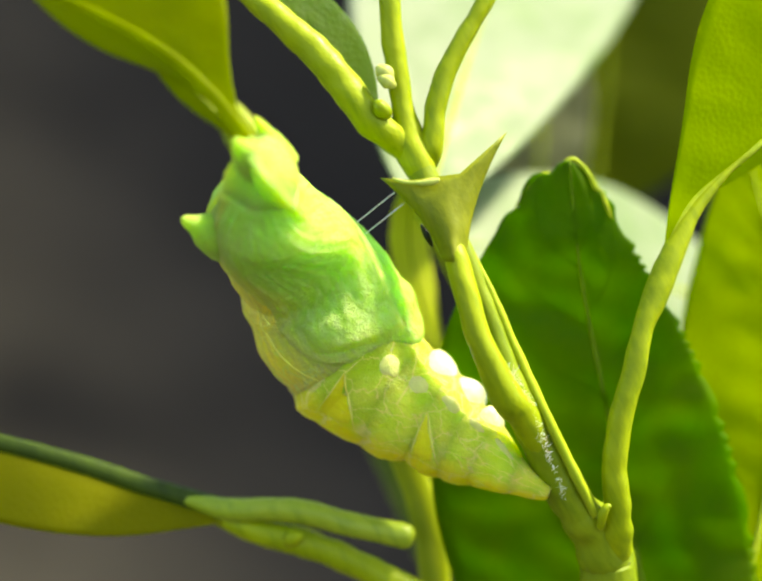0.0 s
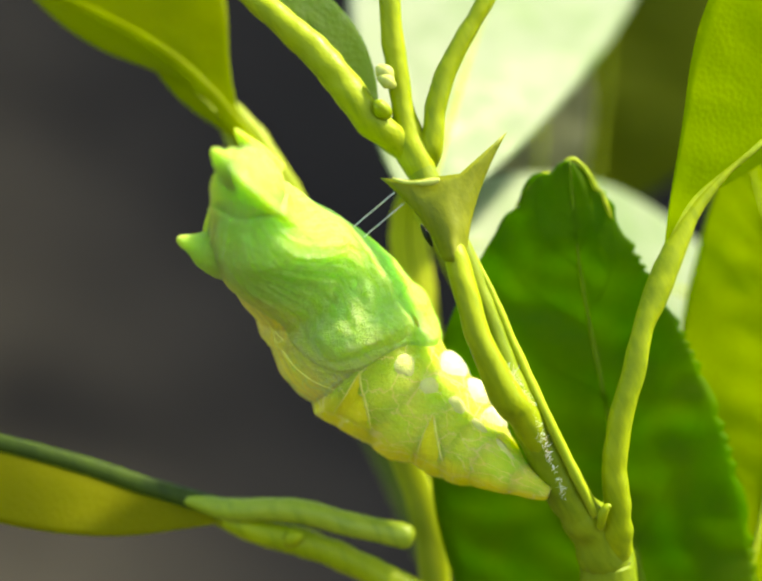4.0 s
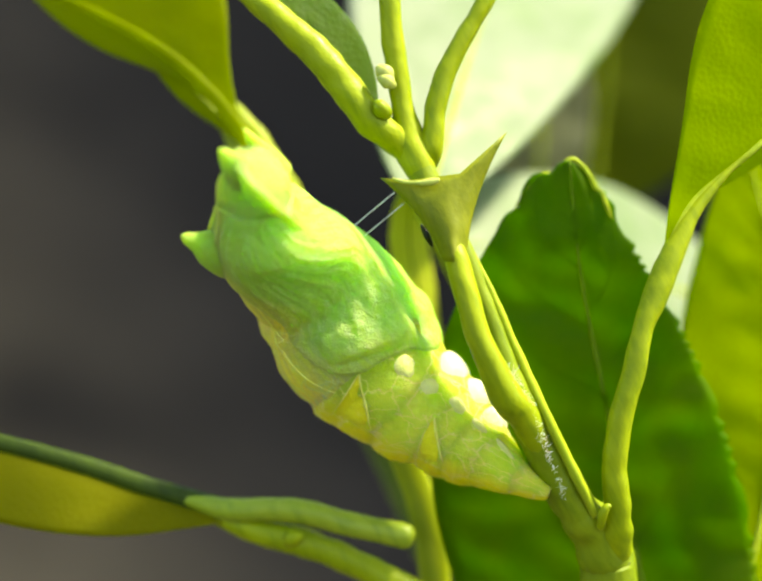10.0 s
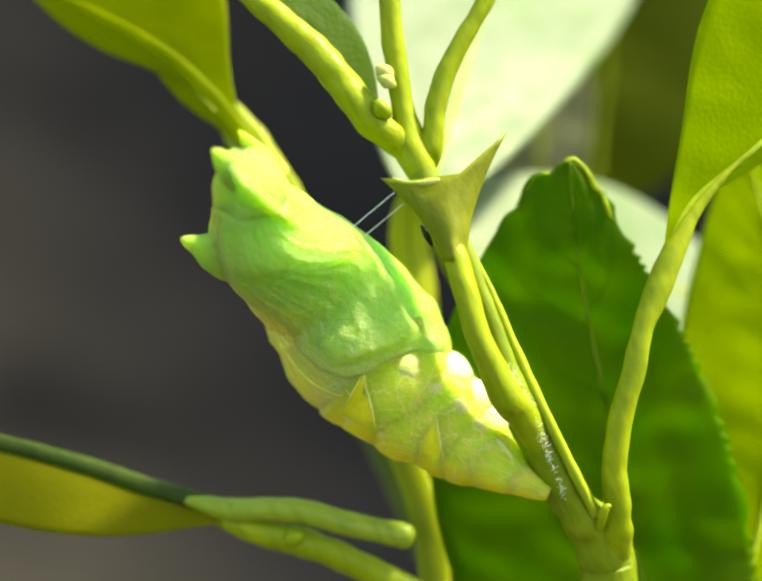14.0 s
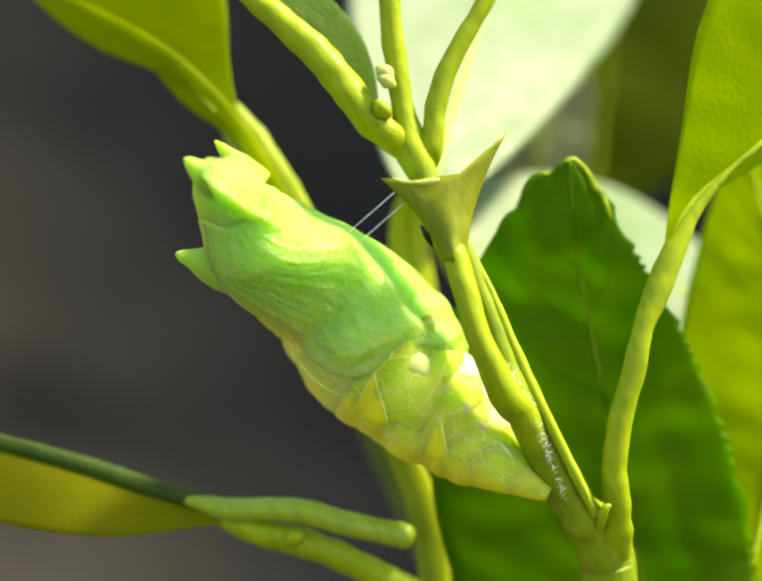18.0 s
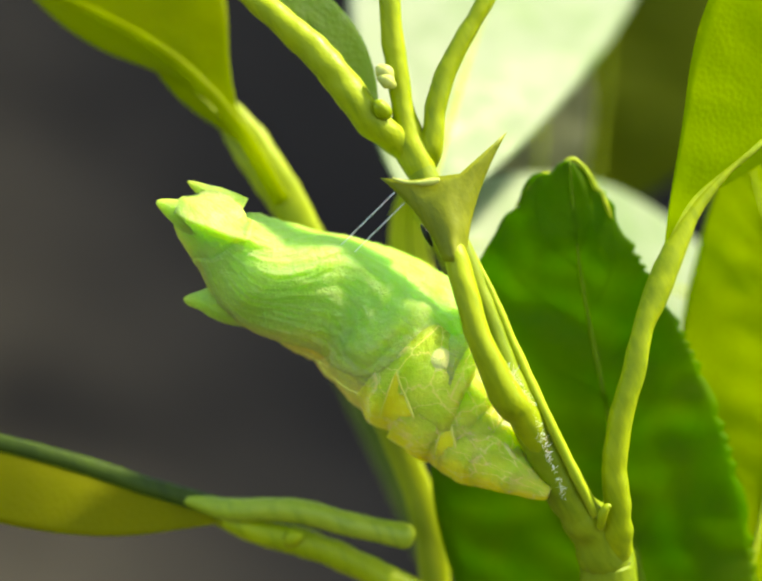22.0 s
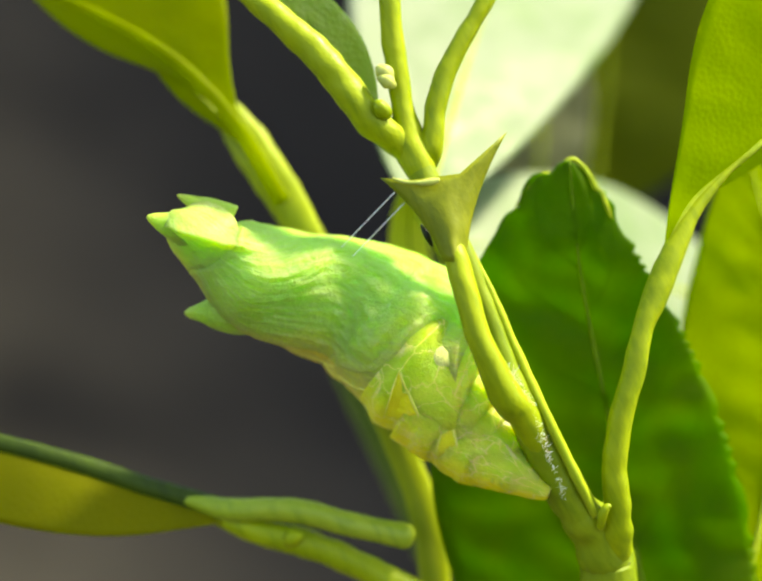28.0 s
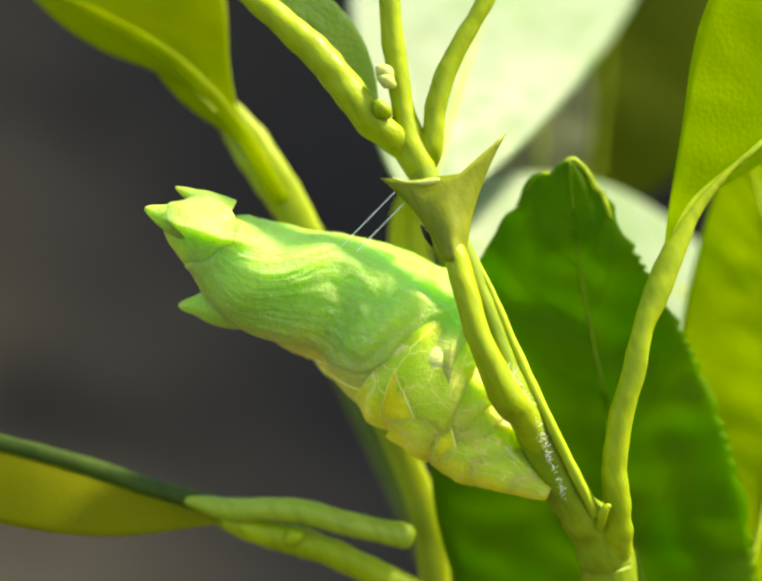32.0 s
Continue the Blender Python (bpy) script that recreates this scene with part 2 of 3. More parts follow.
        e1 = t.cross(e2)
        row = []
        for i in range(sides):
            a = 2 * math.pi * i / sides
            q = c + e1 * (r * math.cos(a)) + e2 * (r * flat * math.sin(a))
            q += (q - c) * rough * 2 * noise.noise(q * 0.9 + Vector((seed, 0, 0)))
            row.append(V(q))
        rows.append(row)
    grid(bm, rows, close_u=True, cap=True)
    return bm


def leaf_point(mid, s, u, left, right, peak, power, curl):
    """A point of a blade: s from base to tip, u from -1 (left edge) to 1 (right edge)."""
    c = Vector(spline(mid, s * (len(mid) - 1)))
    w = max(math.sin(math.pi * min(max(s, 0.0), 1.0) ** (math.log(0.5) / math.log(peak))), 0.0) ** power
    side = Vector(left) * (-u) if u < 0 else Vector(right) * u
    return c + side * w + Vector((0, 1, 0)) * (curl * u * u * w)


def leaf(parent, mid, left, right, material, label, peak=0.5, power=0.75, curl=0.0, teeth=0.0, tooth_count=26, wave=0.3, thick=0.22, steps=64, rib=0.3, veins=0, seed=0, rib_label="pale raised midrib", name="leaf", rib_side=-1.0, rib_material=None, lobes=0.0, fold=0.0, rib_taper=0.8):
    """A leaf blade with thickness under its shoot; its midrib and side veins are parts of it."""
    bm = bmesh.new()
    ns, nu = steps, 22
    top, low = [], []

    def at(s, u):
        p = leaf_point(mid, s, u, left, right, peak, power, curl)
        k = 1.0
        if teeth:
            k = 1.0 + teeth * (1 + 4 * s ** 5) * (u > 0) * abs(u) ** 16 * (math.sin((s + 0.02 * math.sin(s * 41)) * tooth_count * 2 * math.pi + u) * 0.5 - 0.3)
        if k != 1.0:
            p = leaf_point(mid, s, u * k, left, right, peak, power, curl)
        if lobes and s > 0.84:
            out = (p - Vector(spline(mid, (s - 0.2) * (len(mid) - 1)))).normalized()
            p = p + out * (lobes * abs(u) ** 8 * min((s - 0.84) / 0.06, 1.0) * min((1 - s) / 0.04, 1.0) * (abs(math.sin((s ** 2) * 21 + 0.9 * u)) - 0.4))
        p = p + Vector((0, fold * max(u - 0.38, 0.0), 0))
        p = p + Vector((0.15, 1.0, 0.1)) * wave * (noise.noise(p * 0.12 + Vector((seed, 3, 0))) + 0.4 * noise.noise(p * 0.4))
        # tissue swells between the side veins
        ph = (s * veins * 1.6 - abs(u) * 1.4) * 2 * math.pi
        return p + Vector((0, 1, 0)) * (0.05 * wave * math.sin(ph) * min(abs(u) * 4, 1.0))

    for i in range(ns + 1):
        s = i / ns
        a = [at(s, -1 + 2 * j / nu) for j in range(nu + 1)]
        off = [Vector((0, thick * (1 - (2 * j / nu - 1) ** 4 * 0.7) * (0.3 + 0.7 * math.sin(math.pi * min(max(s, 0.02), 0.98)) ** 0.3), 0)) for j in range(nu + 1)]
        top.append([V(p - o * 0.5) for p, o in zip(a, off)])
        low.append([V(p + o * 0.5) for p, o in zip(a, off)])
    rows = [t + list(reversed(b)) for t, b in zip(top, low)]
    grid(bm, rows, close_u=True)
    bmesh.ops.remove_doubles(bm, verts=bm.verts, dist=1e-6)
    ob = part(name, bm, material, parent, label)
    keys = [tuple(at(s, 0) + Vector((0, rib_side * thick * 0.5, 0))) + (rib * (1.0 - rib_taper * s),) for s in [k / 10 for k in range(11)]]
    part("midrib", tube(keys, 8, 4, flat=0.6), rib_material or RIB, ob, rib_label)
    for k in range(veins):
        for sgn in (-1, 1):
            s0 = 0.08 + 0.8 * k / veins + (0.03 if sgn > 0 else 0.0)
            ks = []
            for q in range(5):
                f = q / 4
                p = at(min(s0 + 0.13 * f + 0.05 * f * f, 0.99), sgn * 0.88 * f) + Vector((0, rib_side * thick * 0.5, 0))
                ks.append(tuple(p) + (0.07 * (1 - 0.7 * f) * rib / 0.45,))
            part("vein", tube(ks, 5, 2, flat=0.5, rough=0), material, ob)
    return ob


# ---- setting ----
bm = bmesh.new()
rows = []
edges = [-300, -60, -12, -6, -4, -3, -2, -1, -0.5, 0, 0.5, 1, 2, 3, 4, 6, 12, 60, 300]
for y in edges:
    rows.append([Vector((x, y, 0.02 * noise.noise(Vector((x, y, 0)) * 1.3) * (1 if abs(x) + abs(y) > 0.9 else 0))) for x in edges])
grid(bm, rows)
me = bpy.data.meshes.new("ground")
bm.to_mesh(me)
bm.free()
me.materials.append(SOIL)
tagged(new("ground", me), "dry brown garden soil", "ground", kind="structure")

bm = bmesh.new()
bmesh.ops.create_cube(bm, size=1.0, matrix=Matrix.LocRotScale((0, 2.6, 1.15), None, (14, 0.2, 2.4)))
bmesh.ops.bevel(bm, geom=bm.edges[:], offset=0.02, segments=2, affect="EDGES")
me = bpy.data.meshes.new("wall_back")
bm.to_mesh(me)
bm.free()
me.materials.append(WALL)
tagged(new("wall_back", me), "dark grey garden wall, paler and browner to the lower left", "wall", kind="structure")

# ---- main shoot ----
shoot = thing("citrus_shoot", (17, 4, -500), "bright green citrus shoot with leaves and thorny nodes", "plant", "citrus shoots")
part("stem", tube([(17, 4, -505, 3.0), (18, 4, -300, 2.6), (17.5, 4, -90, 2.3), (15.76, 4.00, -26.44, 2.0), (14.85, 3.00, -17.40, 1.8), (13.35, 1.90, -14.97, 1.52), (12.31, 1.60, -13.15, 1.15), (11.50, 1.50, -11.69, 0.8)], 18, 10, rough=0.05), STEM_LOW, shoot, "mottled green lower stem")
# the darker stem colour puts the shade on the flat stem face in
part("stem", tube([(14.00, 2.20, -15.98, 1.2), (12.72, 1.50, -13.95, 1.46), (10.34, 0.40, -9.73, 1.28), (8.96, -0.60, -7.15, 1.05), (7.83, -0.60, -3.95, 0.75), (6.63, -0.20, -0.39, 0.66), (5.25, 0.40, 2.87, 0.7), (3.78, 1.00, 5.80, 0.8), (2.66, 1.40, 8.06, 0.9), (2.2, 1.60, 9.2, 0.5)], 18, 10, rough=0.05), STEM_LOW, shoot, "green ridged stem")
part("stem", tube([(3.3, 1.2, 6.7, 0.5), (2.66, 1.40, 8.06, 0.95), (2.01, 1.80, 9.65, 1.15), (1.49, 1.80, 11.91, 0.8), (1.10, 1.80, 14.50, 0.74), (0.71, 1.80, 17.42, 0.76), (0.52, 1.80, 21.30, 0.7), (0.52, 2.20, 25.92, 0.5)], 18, 10, rough=0.05), STEM, shoot, "yellow-green upright stem tip")
part("node", tube([(3.4, 2.2, 6.2, 0.6), (2.8, 2.2, 7.6, 0.95), (2.25, 2.2, 9.0, 1.2), (1.75, 2.2, 10.4, 1.15), (1.5, 2.2, 11.6, 0.6)], 18, 8, rough=0.06, seed=2), STEM_LOW, shoot, "swollen green node")
part("ridge", tube([(14.10, 0.60, -14.87, 0.25), (13.10, -0.30, -12.79, 0.36), (11.66, -0.60, -9.94, 0.36), (10.35, -0.80, -7.25, 0.36), (8.83, -0.60, -3.93, 0.34), (7.38, -0.30, -0.45, 0.28), (5.78, 0.20, 2.92, 0.16)], 10, 8, rough=0.08, seed=6), RIB, shoot, "pale raised ridge along the stem")
part("petiole", tube([(11.0, 0.3, -11.4, 0.4), (10.1, -0.3, -9.7, 0.85), (9.21, -0.90, -8.06, 1.05), (8.14, -1.80, -6.90, 1.1), (7.09, -2.40, -4.81, 0.92), (6.13, -2.50, -2.59, 0.84), (5.44, -2.30, -0.06, 0.82), (4.87, -1.80, 2.15, 0.8), (4.62, -1.20, 3.2, 0.5), (4.5, -0.8, 3.9, 0.2)], 16, 8, rough=0.04, seed=4), STEM, shoot, "yellow-green broken leaf stalk")


def broken_wing():
    """The flat wing of the broken stalk, torn off along its top."""
    bm = bmesh.new()
    lo, le, ri = Vector((4.77, -1.60, 1.83)), Vector((0.76, -0.60, 7.36)), Vector((7.44, -0.40, 9.47))
    rows = []
    for k in range(15):
        v = k / 14
        row, back = [], []
        for j in range(17):
            u = j / 16
            a, b = lo + Vector((-0.8, 0, 0)) + (le - lo) * v, lo + Vector((0.8, 0, 0)) + (ri - lo) * v
            a.x += 1.1 * v * (1 - v) * 2.2
            b.x -= 1.0 * v * (1 - v) * 2.6
            p = a.lerp(b, u)
            torn = -0.9 * math.sin(math.pi * min(u / 0.9, 1.0)) * v * v + 1.0 * v * v * max(u - 0.8, 0) * 5 * 0.9
            p.z += torn - 0.55 * v ** 4 * (1 if 0.45 < u < 0.75 else 0) * 0.6
            p.y += -1.1 * math.cos((u - 0.45) * math.pi) * (1 - 0.4 * v) + 0.15 * noise.noise(p * 1.3)
            row.append(V(p))
            back.append(V(p + Vector((0, 0.35, 0))))
        rows.append(row + back[::-1])
    grid(bm, rows, close_u=True, cap=True)
    return bm


part("stalk_wing", broken_wing(), STALK_WING, shoot, "flat torn wing of a leaf stalk")

# pale lip along the tear paints the sunlit upper edge
part("lit_torn_edge", tube([(0.76, -1.0, 7.30, 0.06), (1.6, -1.5, 7.02, 0.14), (2.6, -1.75, 6.95, 0.17), (3.4, -1.8, 7.05, 0.2), (3.8, -1.8, 7.2, 0.08)], 10, 5, rough=0.2, seed=8), BUD, shoot, "torn edge, paled as if sunlit")

# upper petioles and buds
part("petiole", tube([(2.14, 2.00, 9.02, 0.9), (0.71, 1.40, 10.13, 1.0), (-0.58, 1.00, 11.19, 1.12), (-2.32, 1.00, 13.38, 1.12), (-4.16, 1.20, 15.66, 1.08), (-6.34, 1.60, 17.71, 1.0), (-8.24, 2.00, 19.39, 0.9), (-11.53, 2.50, 22.41, 0.7)], 16, 8, rough=0.06, seed=7), STEM, shoot, "curved yellow-green leaf stalk")
part("petiole", tube([(2.73, 2.20, 8.22, 0.9), (3.36, 1.60, 9.63, 0.78), (3.68, 1.60, 12.38, 0.72), (4.47, 1.80, 14.83, 0.68), (5.87, 2.00, 17.45, 0.62), (7.02, 2.20, 19.43, 0.58), (8.67, 2.60, 22.42, 0.5)], 16, 8, rough=0.06, seed=9), STEM, shoot, "slim upright leaf stalk")
for keys, text in (([(0.71, 0.60, 13.72, 0.25), (0.38, 0.40, 14.08, 0.55), (0.06, 0.20, 14.44, 0.5), (-0.26, 0.20, 14.76, 0.15)], "pale swollen bud"), ([(0.90, 0.40, 13.44, 0.2), (0.51, 0.10, 13.72, 0.5), (0.06, 0.00, 13.87, 0.4), (-0.26, 0.00, 13.90, 0.1)], "pale swollen bud"), ([(0.51, 0.40, 11.45, 0.2), (0.19, 0.00, 11.80, 0.55), (-0.19, -0.10, 12.17, 0.45), (-0.45, 0.00, 12.37, 0.1)], "round green bud"), ([(14.49, 0.60, -15.61, 0.3), (14.54, 0.00, -14.80, 0.34), (14.77, -0.20, -14.20, 0.26), (15.09, -0.20, -14.13, 0.1)], "small axil bud")):
    part("bud", tube(keys, 10, 5, rough=0.15, seed=3), BUD if "pale" in text else STEM, shoot, text)
part("drop", tube([(2.62, 0.20, 4.34, 0.06), (2.80, -0.30, 4.01, 0.2), (3.08, -0.50, 3.43, 0.22), (3.37, -0.20, 2.87, 0.06)], 10, 5, rough=0.05), WET, shoot, "dark wet scar on the stem")

# leaves of the main shoot
leaf(shoot, [(-0.65, 2.20, 11.47), (-3.06, 2.60, 14.93), (-6.02, 3.00, 18.25), (-10.02, 4.00, 22.36), (-14.55, 6.00, 28.76)], (-0.6, 3, -1), (3.0, 1.6, 1.3), LEAF_DEEP, "dark green leaf seen along its stalk", peak=0.5, power=0.8, seed=2, rib=0.25)
right_stalk = [(16.0, 5.0, -23.5, 0.6), (15.75, 4.1, -19.9, 0.95), (15.67, 1.80, -16.58, 1.1), (15.60, 0.80, -14.19, 0.9), (15.36, 0.40, -11.58, 0.86), (15.78, 0.20, -8.37, 0.8), (16.64, 0.20, -5.17, 0.78), (17.31, 0.40, -2.30, 0.72), (18.24, 0.80, -0.06, 0.9), (19.36, 1.20, 2.51, 0.8), (20.96, 1.70, 5.37, 0.45), (23.28, 2.30, 8.00, 0.22), (25.36, 2.90, 9.74, 0.1)]
part("petiole", tube(right_stalk, 16, 8, rough=0.05, seed=12, flat=0.8), STEM, shoot, "yellow-green curved leaf stalk")
leaf(shoot, [(18.19, 0.90, -0.71), (20.23, 1.60, 5.11), (25.38, 3.00, 9.74), (32.45, 5.00, 15.89), (39.73, 7.00, 24.26)], (-8.6, -3.5, 6.4), (1.2, 4.5, -1.8), LEAF_LIT, "bright yellow-green leaf, sunlight put into its colour", peak=0.74, power=1.0, seed=5, wave=0.5, rib=0.4)
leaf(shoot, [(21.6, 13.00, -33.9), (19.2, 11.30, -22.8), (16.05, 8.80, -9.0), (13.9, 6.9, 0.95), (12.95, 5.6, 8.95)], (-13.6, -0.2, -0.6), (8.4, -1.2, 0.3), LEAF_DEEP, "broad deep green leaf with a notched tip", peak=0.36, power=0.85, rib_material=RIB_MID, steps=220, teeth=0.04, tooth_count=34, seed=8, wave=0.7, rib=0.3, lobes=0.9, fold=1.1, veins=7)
# thick scalloped edge; its pale colour stands for the sun on the rim
margin = [(9.2, 5.6, 0.05), (9.8, 6.6, 0.16), (10.2, 7.1, 0.26), (10.6, 7.3, 0.12), (11.2, 7.95, 0.28), (11.8, 8.0, 0.14), (12.4, 8.55, 0.2), (13.1, 9.0, 0.26), (13.7, 8.7, 0.2), (14.3, 7.95, 0.24), (14.75, 7.05, 0.26), (15.1, 6.9, 0.1), (15.5, 5.9, 0.24), (15.9, 4.9, 0.06)]
part("lit_leaf_margin", tube([(x, 5.5 + 0.12 * abs(x - 13), z, 0.78 * r) for x, z, r in margin], 10, 5, flat=0.8, rough=0.12), RIB, shoot, "thickened scalloped leaf margin, its sunlit rim painted pale")
leaf(shoot, [(24.27, 11.00, -25.52), (27.37, 12.50, -17.71), (29.23, 14.50, -7.24), (29.31, 16.50, 2.11), (27.90, 18.50, 9.89)], (-7.5, 0.5, 0), (8.0, 1.0, 0), LEAF_LIT, "large yellow-green leaf, backlight put into its colour", peak=0.5, seed=11, wave=0.6, veins=7)
for ax, ay in (((21.6, 13.00, -33.9), (16.02, 4.00, -34.36)), ((24.27, 11.00, -25.52), (16.02, 4.00, -29.74))):
    a, b = Vector(ax), Vector(ay)
    part("petiole", tube([(*a, 0.6), (*(a.lerp(b, 0.5) + Vector((0, 0, -2))), 0.7), (*b, 0.9)], 10, 6), STEM, shoot)

# ---- shoot behind, with pale sunlit leaves ----
back = thing("citrus_shoot", (24, 40, -500), "out-of-focus citrus shoot with glaring sunlit leaves", "plant", "citrus shoots")
part("stem", tube([(24, 40, -505, 3.0), (24, 38, -200, 2.5), (20, 34, -60, 1.8), (14, 30, 0, 1.2)], 10, 8), STEM, back)
leaf(back, [(3.07, 14.00, 5.64), (6.85, 26.00, 18.22), (12.09, 44.00, 34.97), (19.71, 66.00, 59.64)], (-12.5, -3.4, 2.0), (13.7, 5.5, -0.6), LEAF_GLARE, "pale waxy leaf, sun glare put into its colour", peak=0.62, power=0.6, seed=21, wave=0.5)
leaf(back, [(4.4, 20.00, -5.0), (2.95, 19.00, -0.3), (2.1, 18.00, 3.9), (2.4, 17.00, 8.1)], (-1.6, -1.2, 0.4), (1.6, 1.2, -0.3), LEAF_PALE_LIT, "narrow wing of a leaf stalk, paled as if sunlit", peak=0.55, power=0.6, seed=26, wave=0.2, rib=0.25)
leaf(back, [(22.39, 74.00, 8.21), (23.43, 74.00, 18.08), (24.60, 75.00, 28.62), (25.51, 76.00, 44.51)], (-8.5, 1.0, 0), (16.0, 2.0, 0), LEAF_SHADED_OLIVE, "olive green leaf, shade put into its dark colour", peak=0.5, seed=24, wave=0.4)
part("stem", tube([(12, 34, -120, 1.2), (7.14, 32.00, -30.50, 1.2), (3.89, 32.00, -21.99, 1.1), (0.65, 32.00, -14.68, 1.0), (-2.19, 32.00, -9.01, 0.9), (-5.03, 32.00, -3.33, 0.6)], 10, 6), STEM_DARK, back, "grey-green far stalk")
leaf(back, [(29.82, 36.00, -1.75), (22.15, 32.00, 0.93), (14.35, 27.00, 2.67), (4.39, 22.00, 4.09)], (0.0, -5.0, -5.2), (0.0, 7.2, 7.6), LEAF_GLARE, "pale waxy leaf, sun glare put into its colour", peak=0.5, power=0.35, seed=29, wave=0.4)
leaf(back, [(14.57, 58.00, 3.71), (15.52, 58.00, 12.76), (16.00, 58.00, 20.85), (16.00, 58.00, 29.42)], (-5.0, -1.0, 0), (5.0, 2.0, 0), LEAF_GREY, "grey-green leaf far behind, blurred", peak=0.5, power=0.5, seed=28, wave=0.8)
for ax in ((14.57, 58.00, 3.71), (3.07, 14.00, 5.64), (4.4, 20.00, -5.0), (22.39, 74.00, 8.21), (29.82, 36.00, -1.75)):
    a = Vector(ax)
    part("petiole", tube([(*a, 0.6), (*a.lerp(Vector((17, 30, -20)), 0.5), 0.7), (17, 32, -25, 0.9)], 8, 6), STEM, back)

# ---- shoot with the blurred upper leaf ----
left_shoot = thing("citrus_shoot", (8, 13, -500), "soft yellow-green citrus shoot with one broad leaf", "plant", "citrus shoots")
part("stem", tube([(8, 13, -505, 2.6), (8, 13, -200, 2.2), (7, 13, -60, 1.8), (4.11, 13.00, -23.09, 1.2), (3.33, 13.00, -17.07, 1.1), (1.70, 13.00, -12.11, 1.15), (-1.91, 13.00, -3.61, 1.25), (-4.75, 13.00, 2.76, 1.2), (-6.87, 13.00, 6.48, 1.4), (-8.6, 13.00, 9.1, 1.5), (-10.2, 13.6, 11.6, 1.35), (-11.9, 13.9, 13.7, 0.9), (-13.2, 14.0, 15.0, 0.3)], 14, 8, rough=0.05, seed=31, flat=0.35), STEM_OLIVE, left_shoot, "yellow-green stalk behind the chrysalis")
leaf(left_shoot, [(-7.2, 12.4, 6.5), (-9.9, 12.3, 11.2), (-12.6, 12.3, 14.6), (-16.0, 12.4, 17.5), (-20.8, 12.8, 20.2), (-26.5, 13.6, 22.8)], (-1.3, 0.2, -1.8), (6.2, 0.5, 4.6), LEAF_MID, "broad yellow-green leaf, softly out of focus", peak=0.75, power=1.2, seed=33, wave=0.4, rib=0.6, rib_material=LEAF_MID, rib_taper=0.5)
leaf(left_shoot, [(-9.2, 12.9, 9.9), (-11.6, 12.9, 12.6), (-14.0, 12.9, 14.9), (-16.8, 12.9, 17.2)], (-1.0, 0.1, -0.7), (0.5, 0.1, 0.4), LEAF_MID, "narrow wing of the leaf stalk", peak=0.6, power=0.9, seed=35, wave=0.3, rib=0.2, name="stalk_wing", rib_material=STEM_OLIVE)

# ---- cut branch below ----
low = thing("citrus_branch", (2, 9, -500), "yellow-green citrus branch with a cut stub and a long leaf", "plant", "citrus shoots")
part("stem", tube([(2, 9, -505, 2.4), (10, 9, -200, 2.0), (13, 9, -60, 1.6), (9.40, 8.00, -26.29, 1.3), (4.97, 8.00, -22.89, 1.15), (0.89, 8.00, -20.50, 1.05), (-3.20, 8.00, -18.46, 1.0), (-6.27, 8.00, -17.44, 1.1), (-8.99, 8.00, -16.76, 0.9), (-11.72, 8.00, -15.73, 0.6)], 14, 8, rough=0.06, seed=41), STEM, low, "yellow-green branch")
part("stub", tube([(-15.2, 8.2, -14.2, 0.3), (-13.2, 7.95, -14.75, 0.55), (-10.32, 7.4, -15.3, 0.82), (-7.58, 7.20, -15.23, 0.85), (-5.20, 7.00, -15.44, 0.9), (-2.84, 7.00, -16.08, 0.86), (-0.47, 7.00, -16.62, 0.86), (1.49, 7.00, -17.06, 0.9), (2.09, 7.00, -17.23, 0.72), (2.30, 7.00, -17.30, 0.3)], 16, 8, rough=0.04, seed=43), STUB, low, "cut leaf stalk with a rounded end")
part("bud", tube([(-6.58, 7.50, -17.71, 0.3), (-6.14, 6.80, -17.20, 0.6), (-5.59, 6.70, -16.99, 0.4), (-5.33, 6.80, -16.93, 0.1)], 10, 5, rough=0.1), STEM, low, "pale green bud")
leaf(low, [(-9.2, 7.9, -15.75), (-15.6, 8.0, -14.1), (-23.2, 8.5, -11.7), (-33.8, 9.0, -9.2), (-44.4, 10.0, -7.4)], (0.1, 0.3, 0.3), (0.3, -2.6, -5.2), LEAF_DULL, "long narrow leaf, yellow where the sun passes through", peak=0.6, power=0.85, seed=45, wave=0.3, rib=0.84, rib_material=RIB_SHADED, rib_taper=0.3, rib_label="thick green midrib, darkened as if in shade")

# ---- chrysalis ----
# rows along the body from tail to head: centre and half height
AXIS = [(11.03, 0.00, -13.33, 0.38), (8.93, 0.80, -12.30, 1.22), (6.99, 1.80, -10.98, 2.27), (5.41, 2.60, -10.01, 2.93), (3.87, 3.20, -8.65, 3.50), (1.77, 3.50, -7.45, 4.01), (0.03, 3.60, -5.82, 4.63), (-1.18, 3.60, -4.54, 5.26), (-2.69, 3.40, -2.76, 5.25), (-3.72, 2.70, -0.39, 5.15), (-4.95, 1.00, 1.54, 4.66), (-6.26, -1.50, 2.86, 4.25), (-7.04, -4.20, 4.09, 3.66), (-7.27, -7.20, 5.42, 2.63), (-7.29, -8.80, 6.87, 2.24), (-7.44, -9.60, 7.91, 1.70), (-7.75, -10.10, 8.40, 1.05)]
SEAT = (11.03, 0.00, -13.33)
JOINT = Vector((-0.590, 3.619, -5.185))


def ridge_angle(u):
    """The flank ridge of the head climbs from the wing root to the horn."""
